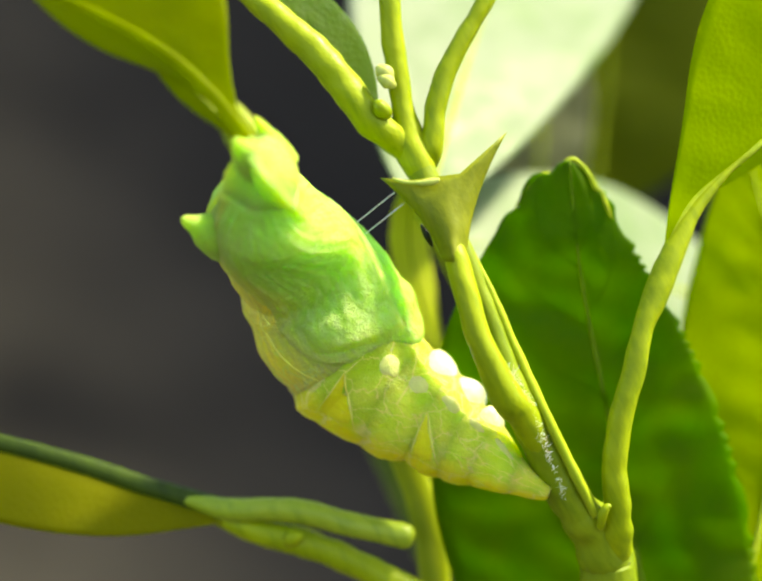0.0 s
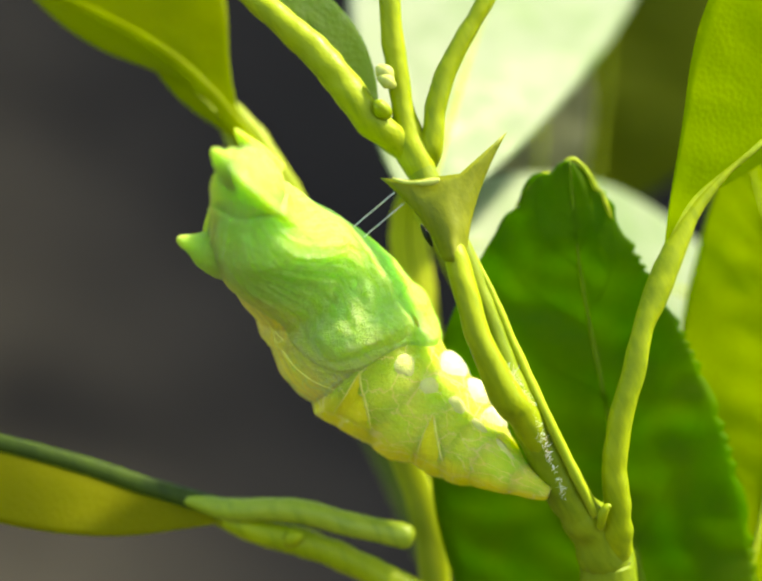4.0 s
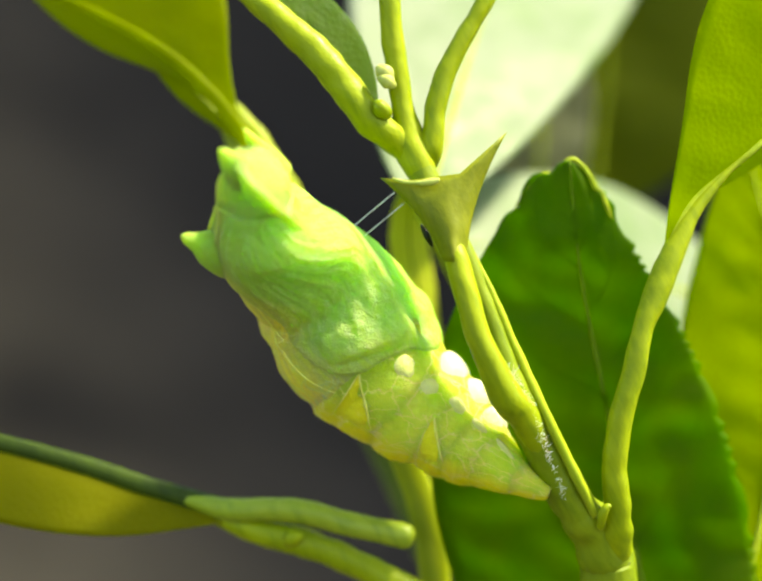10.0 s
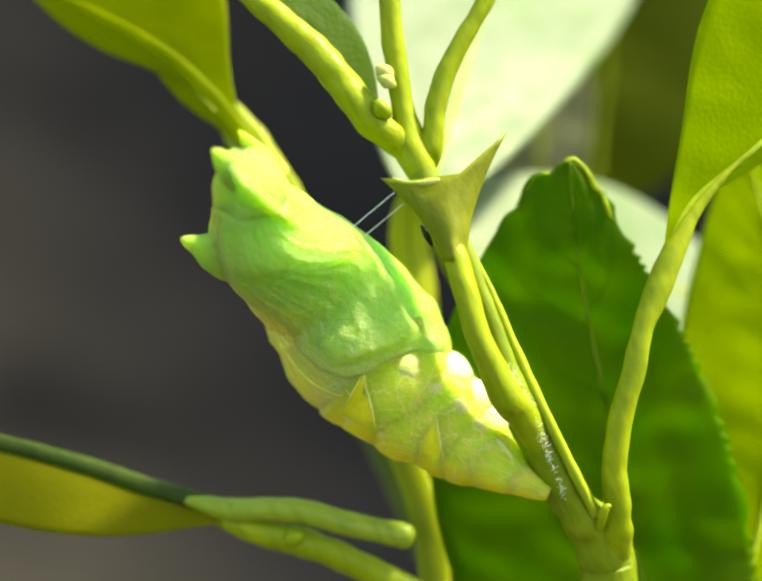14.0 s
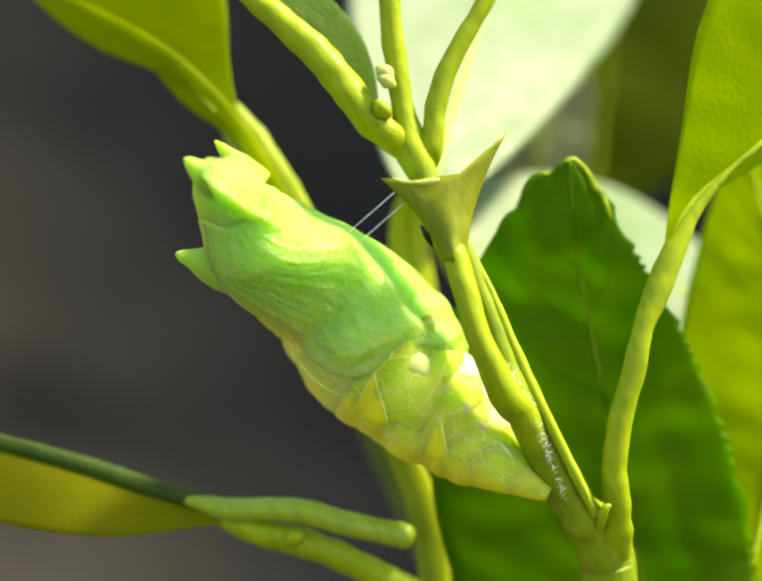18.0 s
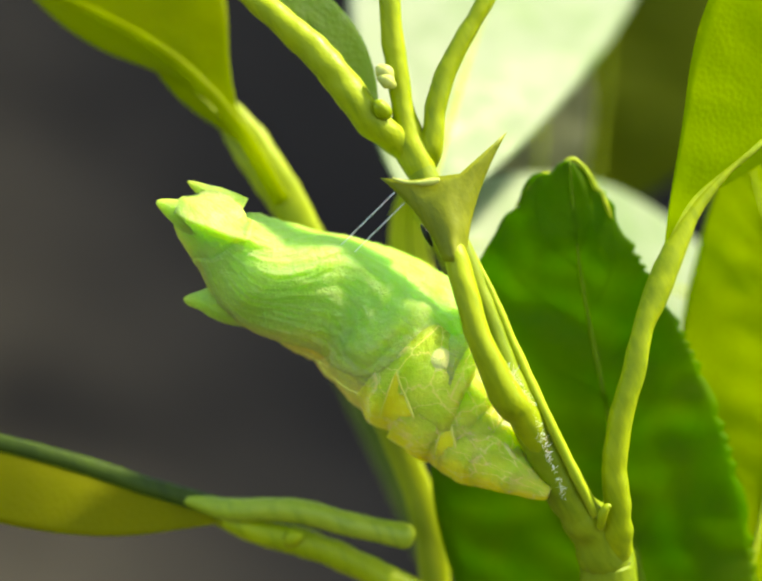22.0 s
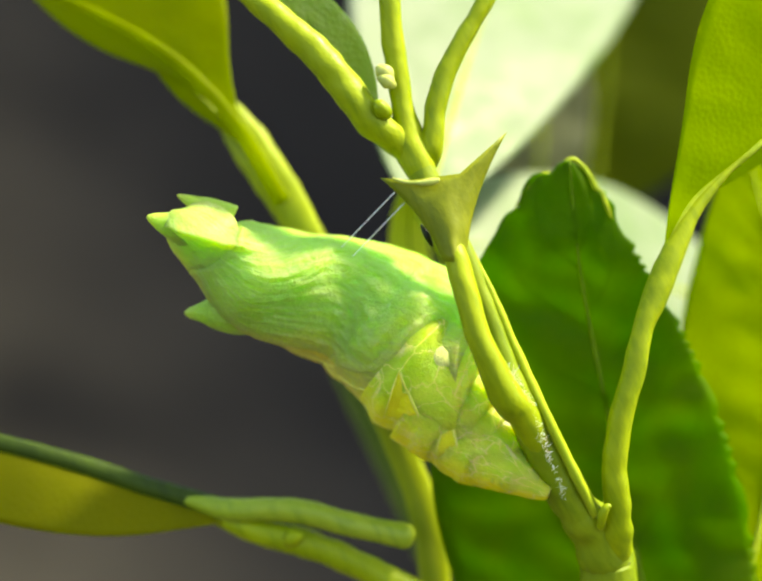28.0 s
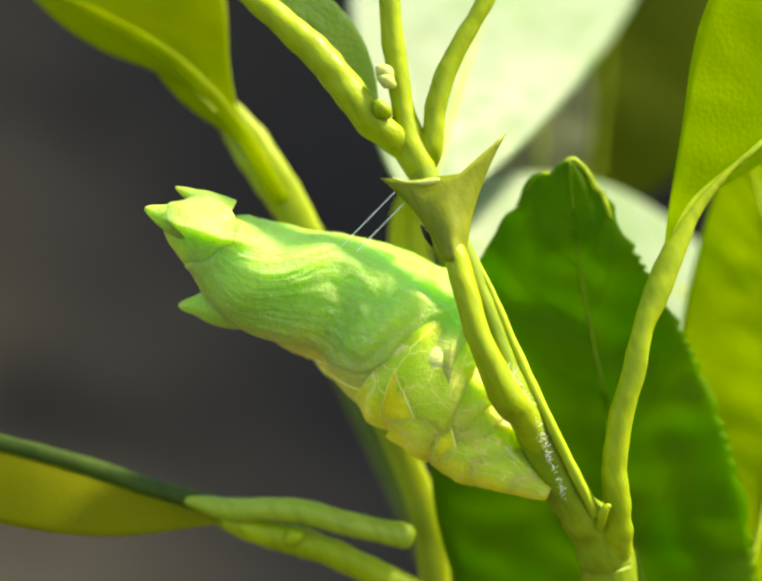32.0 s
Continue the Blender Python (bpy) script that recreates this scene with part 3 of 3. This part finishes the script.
    return 32 + 106 * min(max((u - 13.0) / 3.0, 0.0), 1.0)


def facet(u, phi):
    """The head is four-sided: how far a flat side lies inside the round."""
    c = ridge_angle(u)
    for a, b in ((-10, c), (c, 180), (180, 270), (270, 350)):
        x = (phi + 10) % 360 - 10
        if a <= x <= b:
            return math.cos(radians((b - a) / 2)) / math.cos(radians(x - (a + b) / 2))
    return 1.0


def body(u, phi, lift=0.0, wide=0.95):
    """A point of the skin: u along the body, phi round it (0 belly keel, 90 flank, 180 back)."""
    row = spline(AXIS, u)
    c, r = Vector(row[:3]), row[3]
    t = (Vector(spline(AXIS, u + 0.5)[:3]) - Vector(spline(AXIS, u - 0.5)[:3])).normalized()
    e2 = Vector((0, -1, 0))
    e2 = (e2 - t * e2.dot(t)).normalized()
    e1 = e2.cross(t)
    if e1.x < 0:
        e1 = -e1
    a = radians(phi)
    r *= 1.0 - 0.85 * min(max((u - 12.3) / 1.2, 0.0), 1.0) * (1.0 - facet(u, phi))
    x = (phi + 180) % 360 - 180
    away = 2.0 * min(max((u - 13.0) / 1.5, 0.0), 1.0) * math.exp(-((x + 20) / 38) ** 2)
    return c + (e1 * math.cos(a) + e2 * (math.sin(a) * wide)) * (r + lift) + Vector((0, away, 0))


def bell(x, a, b, soft):
    """1 between a and b, falling smoothly to 0 at both."""
    k = min((x - a) / soft, (b - x) / soft, 1.0)
    return 0.0 if k <= 0 else math.sin(k * math.pi / 2)


def shell(u0, u1, lift, nu=20, nv=56, margin=None):
    """A closed ring of skin that keeps its place on the body for the material."""
    bm = bmesh.new()
    along, around = bm.verts.layers.float.new("along"), bm.verts.layers.float.new("around")
    rim = bm.verts.layers.float.new("rim")
    rows = []
    for i in range(nu + 1):
        u = u0 + (u1 - u0) * i / nu
        row = []
        for j in range(nv):
            phi = 360 * j / nv
            p = body(u, phi)
            p = body(u, phi, lift(u, phi, i / nu) + 0.08 * noise.noise(p * 0.55) + 0.04 * noise.noise(p * 2.3) + 0.02 * noise.noise(p * 6.0))
            row.append(V(p))
        rows.append(row)
    vs = grid(bm, rows, close_u=True)
    for i, row in enumerate(vs):
        for j, v in enumerate(row):
            v[along] = u0 + (u1 - u0) * i / nu
            v[around] = min(360 * j / nv, 360 - 360 * j / nv)
            v[rim] = margin(v[along], v[around]) if margin else 9.0
    bm.faces.new(vs[-1])
    bm.faces.new(vs[0])
    return bm


pupa = thing("chrysalis", SEAT, "green and yellow swallowtail chrysalis hanging from the stem", "chrysalis")


def lean(phi):
    """Degrees from the belly keel, -180 to 180, positive on the flank with the ridge."""
    return (phi + 180) % 360 - 180


def gauss(x, at, width):
    return math.exp(-((x - at) / width) ** 2)


def ease(x):
    x = min(max(x, 0.0), 1.0)
    return x * x * (3 - 2 * x)


def thorax_lift(u, phi):
    x = lean(phi)
    back = gauss(phi, 180, 26)
    scallop = 0.24 * abs(math.sin((u - 7.3) * math.pi / 1.2)) - 0.22
    crest = 0.05 * back * bell(u, 6, 13, 2) + gauss(phi, 180, 44) * scallop * bell(u, 6.2, 11.5, 0.4)
    crest += 0.09 * noise.noise(Vector((u * 5.0, phi * 0.02, 3))) * gauss(phi, 180, 40) * bell(u, 6.2, 12.5, 0.6)
    flank = 0.70 * gauss(x, 50, 28) * bell(u, 7.2, 13.0, 2.2) - 0.55 * gauss(x, 0, 50) * bell(u, 8.3, 13.5, 1.8)
    neck = -0.1 * gauss(u, 12.95, 0.22) * (1.0 if x > 0 else 0.3)
    brow = (0.28 + 0.25 * noise.noise(Vector((u * 2.2, phi * 0.05, 0)))) * (0.25 * gauss(x, -10, 11) + 0.8 * gauss(x, ridge_angle(u), 10)) * bell(u, 12.9, 16.2, 0.5)
    cheek = -0.2 * gauss(x, 0.5 * (ridge_angle(u) + 185), 30) * bell(u, 13.2, 15.8, 0.8)
    return crest + flank + neck + brow + cheek


# hind rim of the wing cases: place along the body for each 20 degrees from the keel
HIND_RIM = [(5.5,), (5.3,), (5.45,), (5.95,), (6.4,), (6.8,), (7.8,), (9.9,), (11.6,), (13.0,)]


def wing_relief(u, phi):
    """Swellings of the wing case: shoulder, hollow, raised hind plate, keel flange and veins."""
    x = lean(phi)
    a = abs(x)
    warp = noise.noise(Vector((u * 0.9, a * 0.03, 4)))
    w = u - 6.35 - (a - 55) * 0.030 + 0.12 * warp
    plate = 0.62 * (ease((w + 0.35) / 0.4) * ease(1 - w / 2.6)) * bell(a, 36, 112, 22)
    hollow = -0.28 * gauss(u, 10.0 - (a - 80) * 0.035 + 0.5 * warp, 0.75) * bell(a, 52, 118, 22) - 0.25 * gauss(u, 11.6, 0.8) * gauss(a, 108, 18)
    shoulder = 0.42 * gauss(u, 12.45 + 0.15 * warp, 0.32) * bell(a, 40, 125, 25) + 0.2 * gauss(u, 11.2, 0.9) * gauss(a, 62, 18)
    flange = (0.22 * gauss(a, 0, 13) - 0.38 * gauss(a, 33 + 2.5 * (8 - u) * (u < 8), 9)) * bell(u, 4.4, 10.6, 2.0)
    veins = (0.04 * math.sin((a - 5 * (u - 9)) * 0.42 + warp * 3) + 0.03 * math.sin((a - 7 * (u - 9)) * 0.8 + warp * 5)) * bell(u, 8.0, 13.2, 1.5) * ease((a - 30) / 15)
    wrinkle = 0.10 * noise.noise(Vector((a * 0.11, u * 0.8, 7))) + 0.07 * noise.noise(Vector((a * 0.25, u * 1.6, 2)))
    far = 0.38 * gauss(a, 38, 26) * bell(u, 7.5, 13, 2) if x < 0 else 0.0
    return plate + hollow + shoulder + flange + veins + wrinkle + far


def past_rim(u, a):
    return u - spline(HIND_RIM, a / 20)[0] - 0.1 * noise.noise(Vector((a * 0.06, 0, 0)))


def thorax_under(u, phi):
    """How far the thorax lies sunk beneath the wing cases."""
    a = abs(lean(phi))
    return 0.75 * ease(min(past_rim(u, a) - 0.35, 12.75 - u) / 0.4)


def wing_lift(u, phi, f):
    """Proud of the thorax inside the rim of the wing cases, sunk under it outside."""
    a = abs(lean(phi))
    hind = past_rim(u, a)
    fore = 13.15 - u
    inside = ease(min(hind / 0.28, fore / 0.3) + 0.5)
    edge = ease(min(hind / 0.9, fore / 0.6))
    return thorax_lift(u, phi) * min(0.3 + edge, 1.0) - 0.7 + 0.72 * inside + 0.10 * gauss(hind, 0.3, 0.3) + 0.12 * gauss(a, 8, 30) * bell(u, 5.0, 9.5, 1.5) * inside + wing_relief(u, phi) * edge - 1.3 * ease((u - 13.1) / 0.45)


thorax = part("thorax", shell(6.75, 16, lambda u, phi, f: thorax_lift(u, phi) - thorax_under(u, phi) - 0.12 - 0.1 * max((7.1 - u) / 0.35, 0), 130, 112), SKIN_THORAX, pupa, "green thorax and head", origin=JOINT)
part("wing_case", shell(5.0, 14.2, wing_lift, 160, 160, past_rim), SKIN_WING, thorax, "smooth leaf-green wing cases with a waxy sheen")

part("horn", tube([(-7.3, -8.20, 6.5, 1.0), (-7.95, -9.40, 7.5, 0.95), (-8.42, -10.20, 8.12, 0.66), (-8.70, -10.75, 8.48, 0.36), (-8.84, -11.00, 8.67, 0.12)], 14, 6, rough=0.08, seed=51), SKIN_HORN, thorax, "blunt head horn")
part("horn", tube([(-6.0, -6.0, 7.4, 1.0), (-6.55, -6.9, 8.4, 0.8), (-7.08, -7.6, 9.2, 0.5), (-7.46, -8.1, 9.78, 0.26), (-7.68, -8.3, 10.15, 0.06)], 14, 6, rough=0.08, seed=53), SKIN_HORN, thorax, "pointed head horn")
part("back_horn", tube([(-8.2, -1.6, 2.3, 1.3), (-9.5, -3.4, 2.7, 1.6), (-10.51, -4.70, 3.12, 1.25), (-11.23, -5.40, 3.47, 0.7), (-11.85, -5.80, 3.76, 0.4), (-12.13, -6.00, 3.90, 0.12)], 14, 6, rough=0.06, seed=59), SKIN_HORN, thorax, "pointed green horn on the back")

# six movable rings between thorax and tail, telescoped into one another
CUTS = (0.0, 0.95, 1.9, 2.8, 3.9, 5.1, 7.1)
OVER = 0.42
segments = []


def ring_lift(k, u, phi):
    f = (u - CUTS[k]) / (CUTS[k + 1] - CUTS[k])
    out = max(f - 1.0, -f, 0.0)
    bulge = (0.03 + 0.26 * math.exp(-((phi - 180) / 42) ** 2)) * math.sin(math.pi * min(max(f, 0.0), 1.0)) ** 0.55 - 0.4 * out
    fold = -0.08 * math.exp(-((f - 0.5) / 0.07) ** 2) * (1 if 105 < phi < 255 else 0)
    p = body(u, phi)
    under = -0.18 * gauss(lean(phi), 0, 45) * ease((u - 5.3) / 0.5)
    if k == 5:
        under -= 0.12 * ease((u - 5.7) / 0.5) + 0.5 * ease((u - 6.85) / 0.6)
    return under + (bulge + fold) * min(0.4 + 0.2 * k, 1.0) + 0.07 * noise.noise(p * 0.9)


def on_ring(k):
    return lambda u, phi, h: body(u, phi, ring_lift(k, u, phi % 360) + h)


def patch(at, u, phi, du, dphi, height, turn=0.0):
    """An oval raised patch lying on the skin."""
    bm = bmesh.new()
    rows = []
    for k in range(8):
        f = k / 7
        row = []
        for j in range(20):
            a = 2 * math.pi * j / 20
            x, y = math.cos(a) * f, math.sin(a) * f
            x, y = x * math.cos(turn) - y * math.sin(turn), x * math.sin(turn) + y * math.cos(turn)
            wob = 1 + 0.15 * noise.noise(Vector((math.cos(a) * 1.5 + u, math.sin(a) * 1.5, phi)))
            row.append(V(at(u + du * x * wob, phi + dphi * y * wob, (height + 0.08) * (1 - f * f) - 0.05)))
        rows.append(row)
    grid(bm, rows, close_u=True)
    bmesh.ops.remove_doubles(bm, verts=bm.verts, dist=2e-6)
    return bm


def streak(at, points, radius):
    """A raised line over the skin through rows of (u, phi)."""
    keys = []
    for q in range(13):
        u, phi = spline(points, q * (len(points) - 1) / 12)
        keys.append((*at(u, phi, 0.0), radius * (0.25 + 0.75 * math.sin(math.pi * q / 12))))
    return tube(keys, 8, 2, rough=0.15)


for k in range(6):
    row = spline(AXIS, 0.5 * (CUTS[k] + CUTS[k + 1]))
    seg = part("cremaster" if k == 0 else "abdominal_segment", shell(max(CUTS[k] - OVER, 0.0), CUTS[k + 1] + OVER, lambda u, phi, f: ring_lift(k, u, phi), 26, 72), SKIN_BELLY, pupa, "pale hooked tail end" if k == 0 else "yellow-green ring with a fine pale net", origin=row[:3])
    segments.append((seg, (0.0, 0.02, 0.05, 0.08, 0.16, 0.34)[k], (0.0, 0.05, 0.14, 0.30, 0.53, 0.80)[k]))
for k, u, phi, du, dphi in ((5, 5.82, 72, 0.40, 11), (4, 4.72, 66, 0.42, 11), (3, 3.55, 62, 0.46, 10), (2, 2.45, 55, 0.42, 8), (1, 1.5, 50, 0.4, 8)):
    for s in (1, -1):
        part("spot", patch(on_ring(k), u, phi * s, du, dphi, 0.10, 0.5 * s), SKIN_PALE, segments[k][0], "cream oval spot")
for k, u, du in ((4, 4.55, 0.55), (3, 3.5, 0.5), (2, 2.4, 0.4)):
    for s in (1, -1):
        part("wart", patch(on_ring(k), u, 17 * s, du, 24, 0.55), SKIN_WART, segments[k][0], "swollen wart, whitened as if in full sun")


def facet_patch(at, one, two):
    """A raised triangular facet between two lines over the skin."""
    bm = bmesh.new()
    rows = []
    for q in range(13):
        a, b = spline(one, q * (len(one) - 1) / 12), spline(two, q * (len(two) - 1) / 12)
        rows.append([V(at(a[0] + (b[0] - a[0]) * w / 8, a[1] + (b[1] - a[1]) * w / 8, 0.06 * math.sin(math.pi * w / 8) ** 0.6 - 0.01 - 0.05 * (q == 12))) for w in range(9)])
    grid(bm, rows)
    return bm


for k, one, two in ((5, ((6.95, 101), (6.8, 112), (6.6, 127), (6.45, 150)), ((6.95, 101), (6.4, 109), (5.75, 121), (5.3, 139))), (3, ((4.1, 86), (4.05, 100), (3.9, 120), (3.6, 150)), ((4.1, 86), (3.7, 99), (3.2, 114), (2.75, 137)))):
    seg = segments[k][0]
    part("facet", facet_patch(on_ring(k), one, two), SKIN_FACET, seg, "yellow raised three-cornered facet")
    part("streak", streak(on_ring(k), one, 0.06), SKIN_STREAK, seg, "raised cream streak")
    part("streak", streak(on_ring(k), two, 0.10), SKIN_STREAK, seg, "raised cream streak")



def on_thorax(u, phi, h):
    return body(u, phi, thorax_lift(u, phi) - 0.10 + h)


part("streak", streak(on_thorax, ((10.8, 160), (9.8, 154), (8.9, 148), (8.2, 141), (7.6, 134), (7.0, 126)), 0.07), SKIN_STREAK, thorax, "pale line along the back")
part("streak", streak(on_thorax, ((9.9, 158), (9.5, 146), (9.25, 141), (9.1, 150)), 0.06), SKIN_STREAK, thorax, "raised cream streak")

# ---- silk ----
girdle = thing("silk_girdle", (1.23, 1.60, 6.08), "two thin shining silk threads holding the chrysalis", "silk")
threads = []
for a, b in (((0.90, 1.20, 6.51), (-3.04, 1.50, 3.36)), ((1.55, 1.40, 5.81), (-2.33, 1.50, 2.71))):
    a, b = Vector(a), Vector(b)
    threads.append(part("thread", tube([(*a, 0.035), (*a.lerp(b, 0.5), 0.03), (*b, 0.03)], 6, 4, rough=0), SILK, girdle, origin=tuple(a)))

pad = thing("silk_pad", (8.80, 0.00, -7.40), "white silk fuzz spun over the stem", "silk")
rnd = random.Random(7)
bm = bmesh.new()
for k in range(170):
    f = rnd.random() ** 2.6
    p = Vector((8.30, -1.90, -5.60)).lerp(Vector((9.62, -1.50, -7.82)), f) + Vector((rnd.gauss(0, 0.16), rnd.uniform(-0.2, 0.3), rnd.gauss(0, 0.2)))
    d = Vector((rnd.uniform(-0.6, 1), rnd.uniform(-1, 0.1), rnd.uniform(-0.5, 1))).normalized() * rnd.uniform(0.15, 0.5 if f > 0.12 else 1.0)
    q = p + d * 0.6 + Vector((rnd.uniform(-0.1, 0.1), -0.05, rnd.uniform(-0.1, 0.1)))
    tube([(*p, 0.010), (*q, 0.009), (*(p + d), 0.004)], 4, 2, rough=0, bm=bm)
for k in range(60):
    p = Vector((9.14, -1.40, -6.41)).lerp(Vector((10.75, -1.00, -9.99)), rnd.random()) + Vector((rnd.gauss(0, 0.14), rnd.uniform(-0.3, 0.2), rnd.gauss(0, 0.2)))
    d = Vector((rnd.uniform(-0.5, 1), rnd.uniform(-1, 0.1), rnd.uniform(-0.4, 0.8))).normalized() * rnd.uniform(0.1, 0.4)
    tube([(*p, 0.009), (*(p + d * 0.6), 0.008), (*(p + d), 0.004)], 4, 2, rough=0, bm=bm)
for k in range(150):
    f = rnd.random()
    p = Vector((9.7, -1.3, -7.9)).lerp(Vector((12.0, -0.5, -13.6)), f) + Vector((rnd.gauss(0, 0.10), rnd.uniform(-0.3, 0.1), rnd.gauss(0, 0.2)))
    d = Vector((rnd.uniform(-0.3, 1), rnd.uniform(-1, 0.1), rnd.uniform(-0.2, 0.9))).normalized() * rnd.uniform(0.12, 0.4) * (1 - 0.5 * f)
    tube([(*p, 0.010), (*(p + d * 0.6), 0.008), (*(p + d), 0.004)], 4, 2, rough=0, bm=bm)
tagged(part("fibres", bm, SILK, pad), kind="stuff")


# ---- movement ----
def turned(ax, ay, az, x, y, z):
    """A turn, as degrees about three axes at once, and a shift in millimetres."""
    return Vector((radians(ax), radians(ay), radians(az))), Vector((x, y, z))


def posed(ob, parent, state, turn_share=1.0, shift_share=1.0):
    w, d = state
    w, d = w * turn_share, d * shift_share
    base = ORIGIN[ob] - ORIGIN[parent]
    turn = Matrix.Rotation(w.length, 4, w) if w.length > 1e-9 else Matrix()
    return Matrix.Translation(base + d / 1000) @ turn


def motions():
    wriggle = [
        (0.0, 3.0, 1.0, 3.6, -0.96, 0.15, 0.91),
        (0.5, 0.2, -1.1, -1.1, 0.54, 0.06, -0.12),
        (1.0, 2.9, -1.7, 3.3, -0.75, 0.16, 1.07),
        (1.5, 3.8, 2.8, 4.3, -1.03, 0.01, 0.72),
        (2.0, -1.6, -5.3, -1.6, 0.36, 0.24, 0.39),
        (2.5, 0.9, -1.5, 2.8, -0.56, 0.13, 0.62),
        (3.0, 1.8, 0.6, 3.0, -0.74, 0.10, 0.59),
        (3.5, -1.9, -5.5, -2.2, 0.56, 0.19, 0.26),
        (5.5, 1.0, -1.9, 0.8, -0.18, 0.09, 0.41),
        (6.0, 0.5, -0.2, 0.3, -0.14, 0.06, 0.19),
        (6.5, -3.0, -7.0, -4.4, 1.15, 0.13, -0.03),
        (7.0, 0.9, -1.8, 0.5, -0.08, 0.06, 0.33),
        (7.5, 0.3, 0.1, 0.5, -0.17, 0.01, 0.14),
        (8.0, -1.9, -4.1, -3.7, 1.27, -0.04, -0.49),
        (8.5, -2.0, -4.0, -2.9, 0.62, 0.16, -0.05),
        (9.0, 0.4, 0.2, 0.1, -0.04, -0.05, 0.05),
        (9.5, -3.9, -9.0, -5.5, 1.70, 0.07, -0.14),
        (10.0, -0.8, -3.1, -1.9, 0.44, 0.06, 0.05),
        (10.5, -0.2, 0.4, -0.8, 0.12, -0.07, -0.15),
        (11.0, -4.7, -9.1, -7.6, 1.93, 0.10, -0.21),
        (11.5, -2.6, -4.8, -3.3, 0.74, 0.08, -0.06),
        (12.0, -2.5, -3.0, -3.5, 0.64, 0.02, -0.16),
        (12.5, -5.8, -10.4, -8.0, 2.27, 0.03, -0.46),
        (13.0, -4.9, -8.1, -7.2, 1.51, 0.11, -0.18),
        (13.5, -4.3, -5.8, -5.9, 1.08, 0.08, -0.18),
        (14.0, -3.1, -3.9, -5.5, 0.96, 0.07, -0.25),
        (14.5, -8.3, -11.4, -15.6, 2.83, 0.19, -0.51),
        (16.5, -10.4, -14.3, -19.0, 3.32, 0.18, -0.41),
        (17.0, -8.5, -13.5, -17.0, 2.69, 0.22, -0.13),
        (17.5, -8.0, -12.2, -16.7, 2.51, 0.11, -0.10),
        (18.0, -7.8, -9.2, -15.2, 2.14, 0.06, -0.36),
        (18.5, -9.0, -11.3, -16.4, 2.35, 0.10, -0.30),
        (19.0, -12.8, -18.5, -23.6, 3.85, 0.08, -0.17),
        (19.5, -13.3, -20.4, -24.4, 3.97, 0.04, -0.03),
        (20.0, -11.8, -17.2, -21.2, 3.14, 0.07, 0.07),
        (20.5, -10.3, -15.6, -20.0, 2.92, 0.00, 0.06),
        (21.0, -11.9, -17.9, -23.0, 3.41, -0.08, 0.04),
        (21.5, -13.6, -22.6, -26.1, 4.24, -0.04, 0.21),
        (22.0, -14.0, -23.7, -27.0, 4.37, -0.10, 0.31),
        (22.5, -14.4, -24.9, -27.4, 4.28, 0.01, 0.57),
        (23.0, -14.2, -25.9, -27.2, 4.38, 0.00, 0.59),
        (23.5, -14.1, -26.2, -28.0, 4.57, -0.04, 0.55),
        (24.0, -14.3, -26.9, -28.5, 4.66, -0.10, 0.61),
        (24.5, -13.5, -22.4, -26.1, 3.79, -0.15, 0.52),
        (25.0, -13.4, -21.8, -25.6, 3.68, -0.19, 0.55),
        (25.5, -13.4, -21.8, -25.9, 3.66, -0.17, 0.57),
        (27.5, -14.7, -28.8, -29.2, 4.74, -0.23, 0.88),
        (28.0, -15.1, -29.1, -29.4, 4.71, -0.25, 0.96),
        (28.5, -14.8, -30.0, -29.7, 4.81, -0.21, 1.06),
        (29.0, -15.2, -30.3, -29.5, 4.81, -0.19, 1.02),
        (29.5, -14.8, -30.3, -29.9, 4.85, -0.18, 1.05),
        (30.0, -15.2, -30.5, -30.0, 4.85, -0.21, 1.06),
        (30.5, -14.0, -26.1, -27.4, 4.06, -0.22, 0.95),
        (31.0, -14.3, -25.6, -27.0, 3.96, -0.29, 0.91),
        (31.5, -13.9, -25.2, -27.2, 3.92, -0.32, 0.93),
        (32.0, -14.5, -27.1, -28.1, 4.25, -0.41, 0.88),
    ]
    walk(thorax, [(t, posed(thorax, pupa, turned(*r))) for t, *r in wriggle])
    for seg, a, b in segments:
        walk(seg, [(t, posed(seg, pupa, turned(*r[:5], 0.2 * r[5]), a, b)) for t, *r in wriggle])
    for th in threads:
        base = ORIGIN[th] - ORIGIN[girdle]
        walk(th, [(t, Matrix.Translation(base) @ Matrix.Rotation(radians(1.0 * r[1] * 0.25), 4, "Y")) for t, *r in wriggle])


motions()
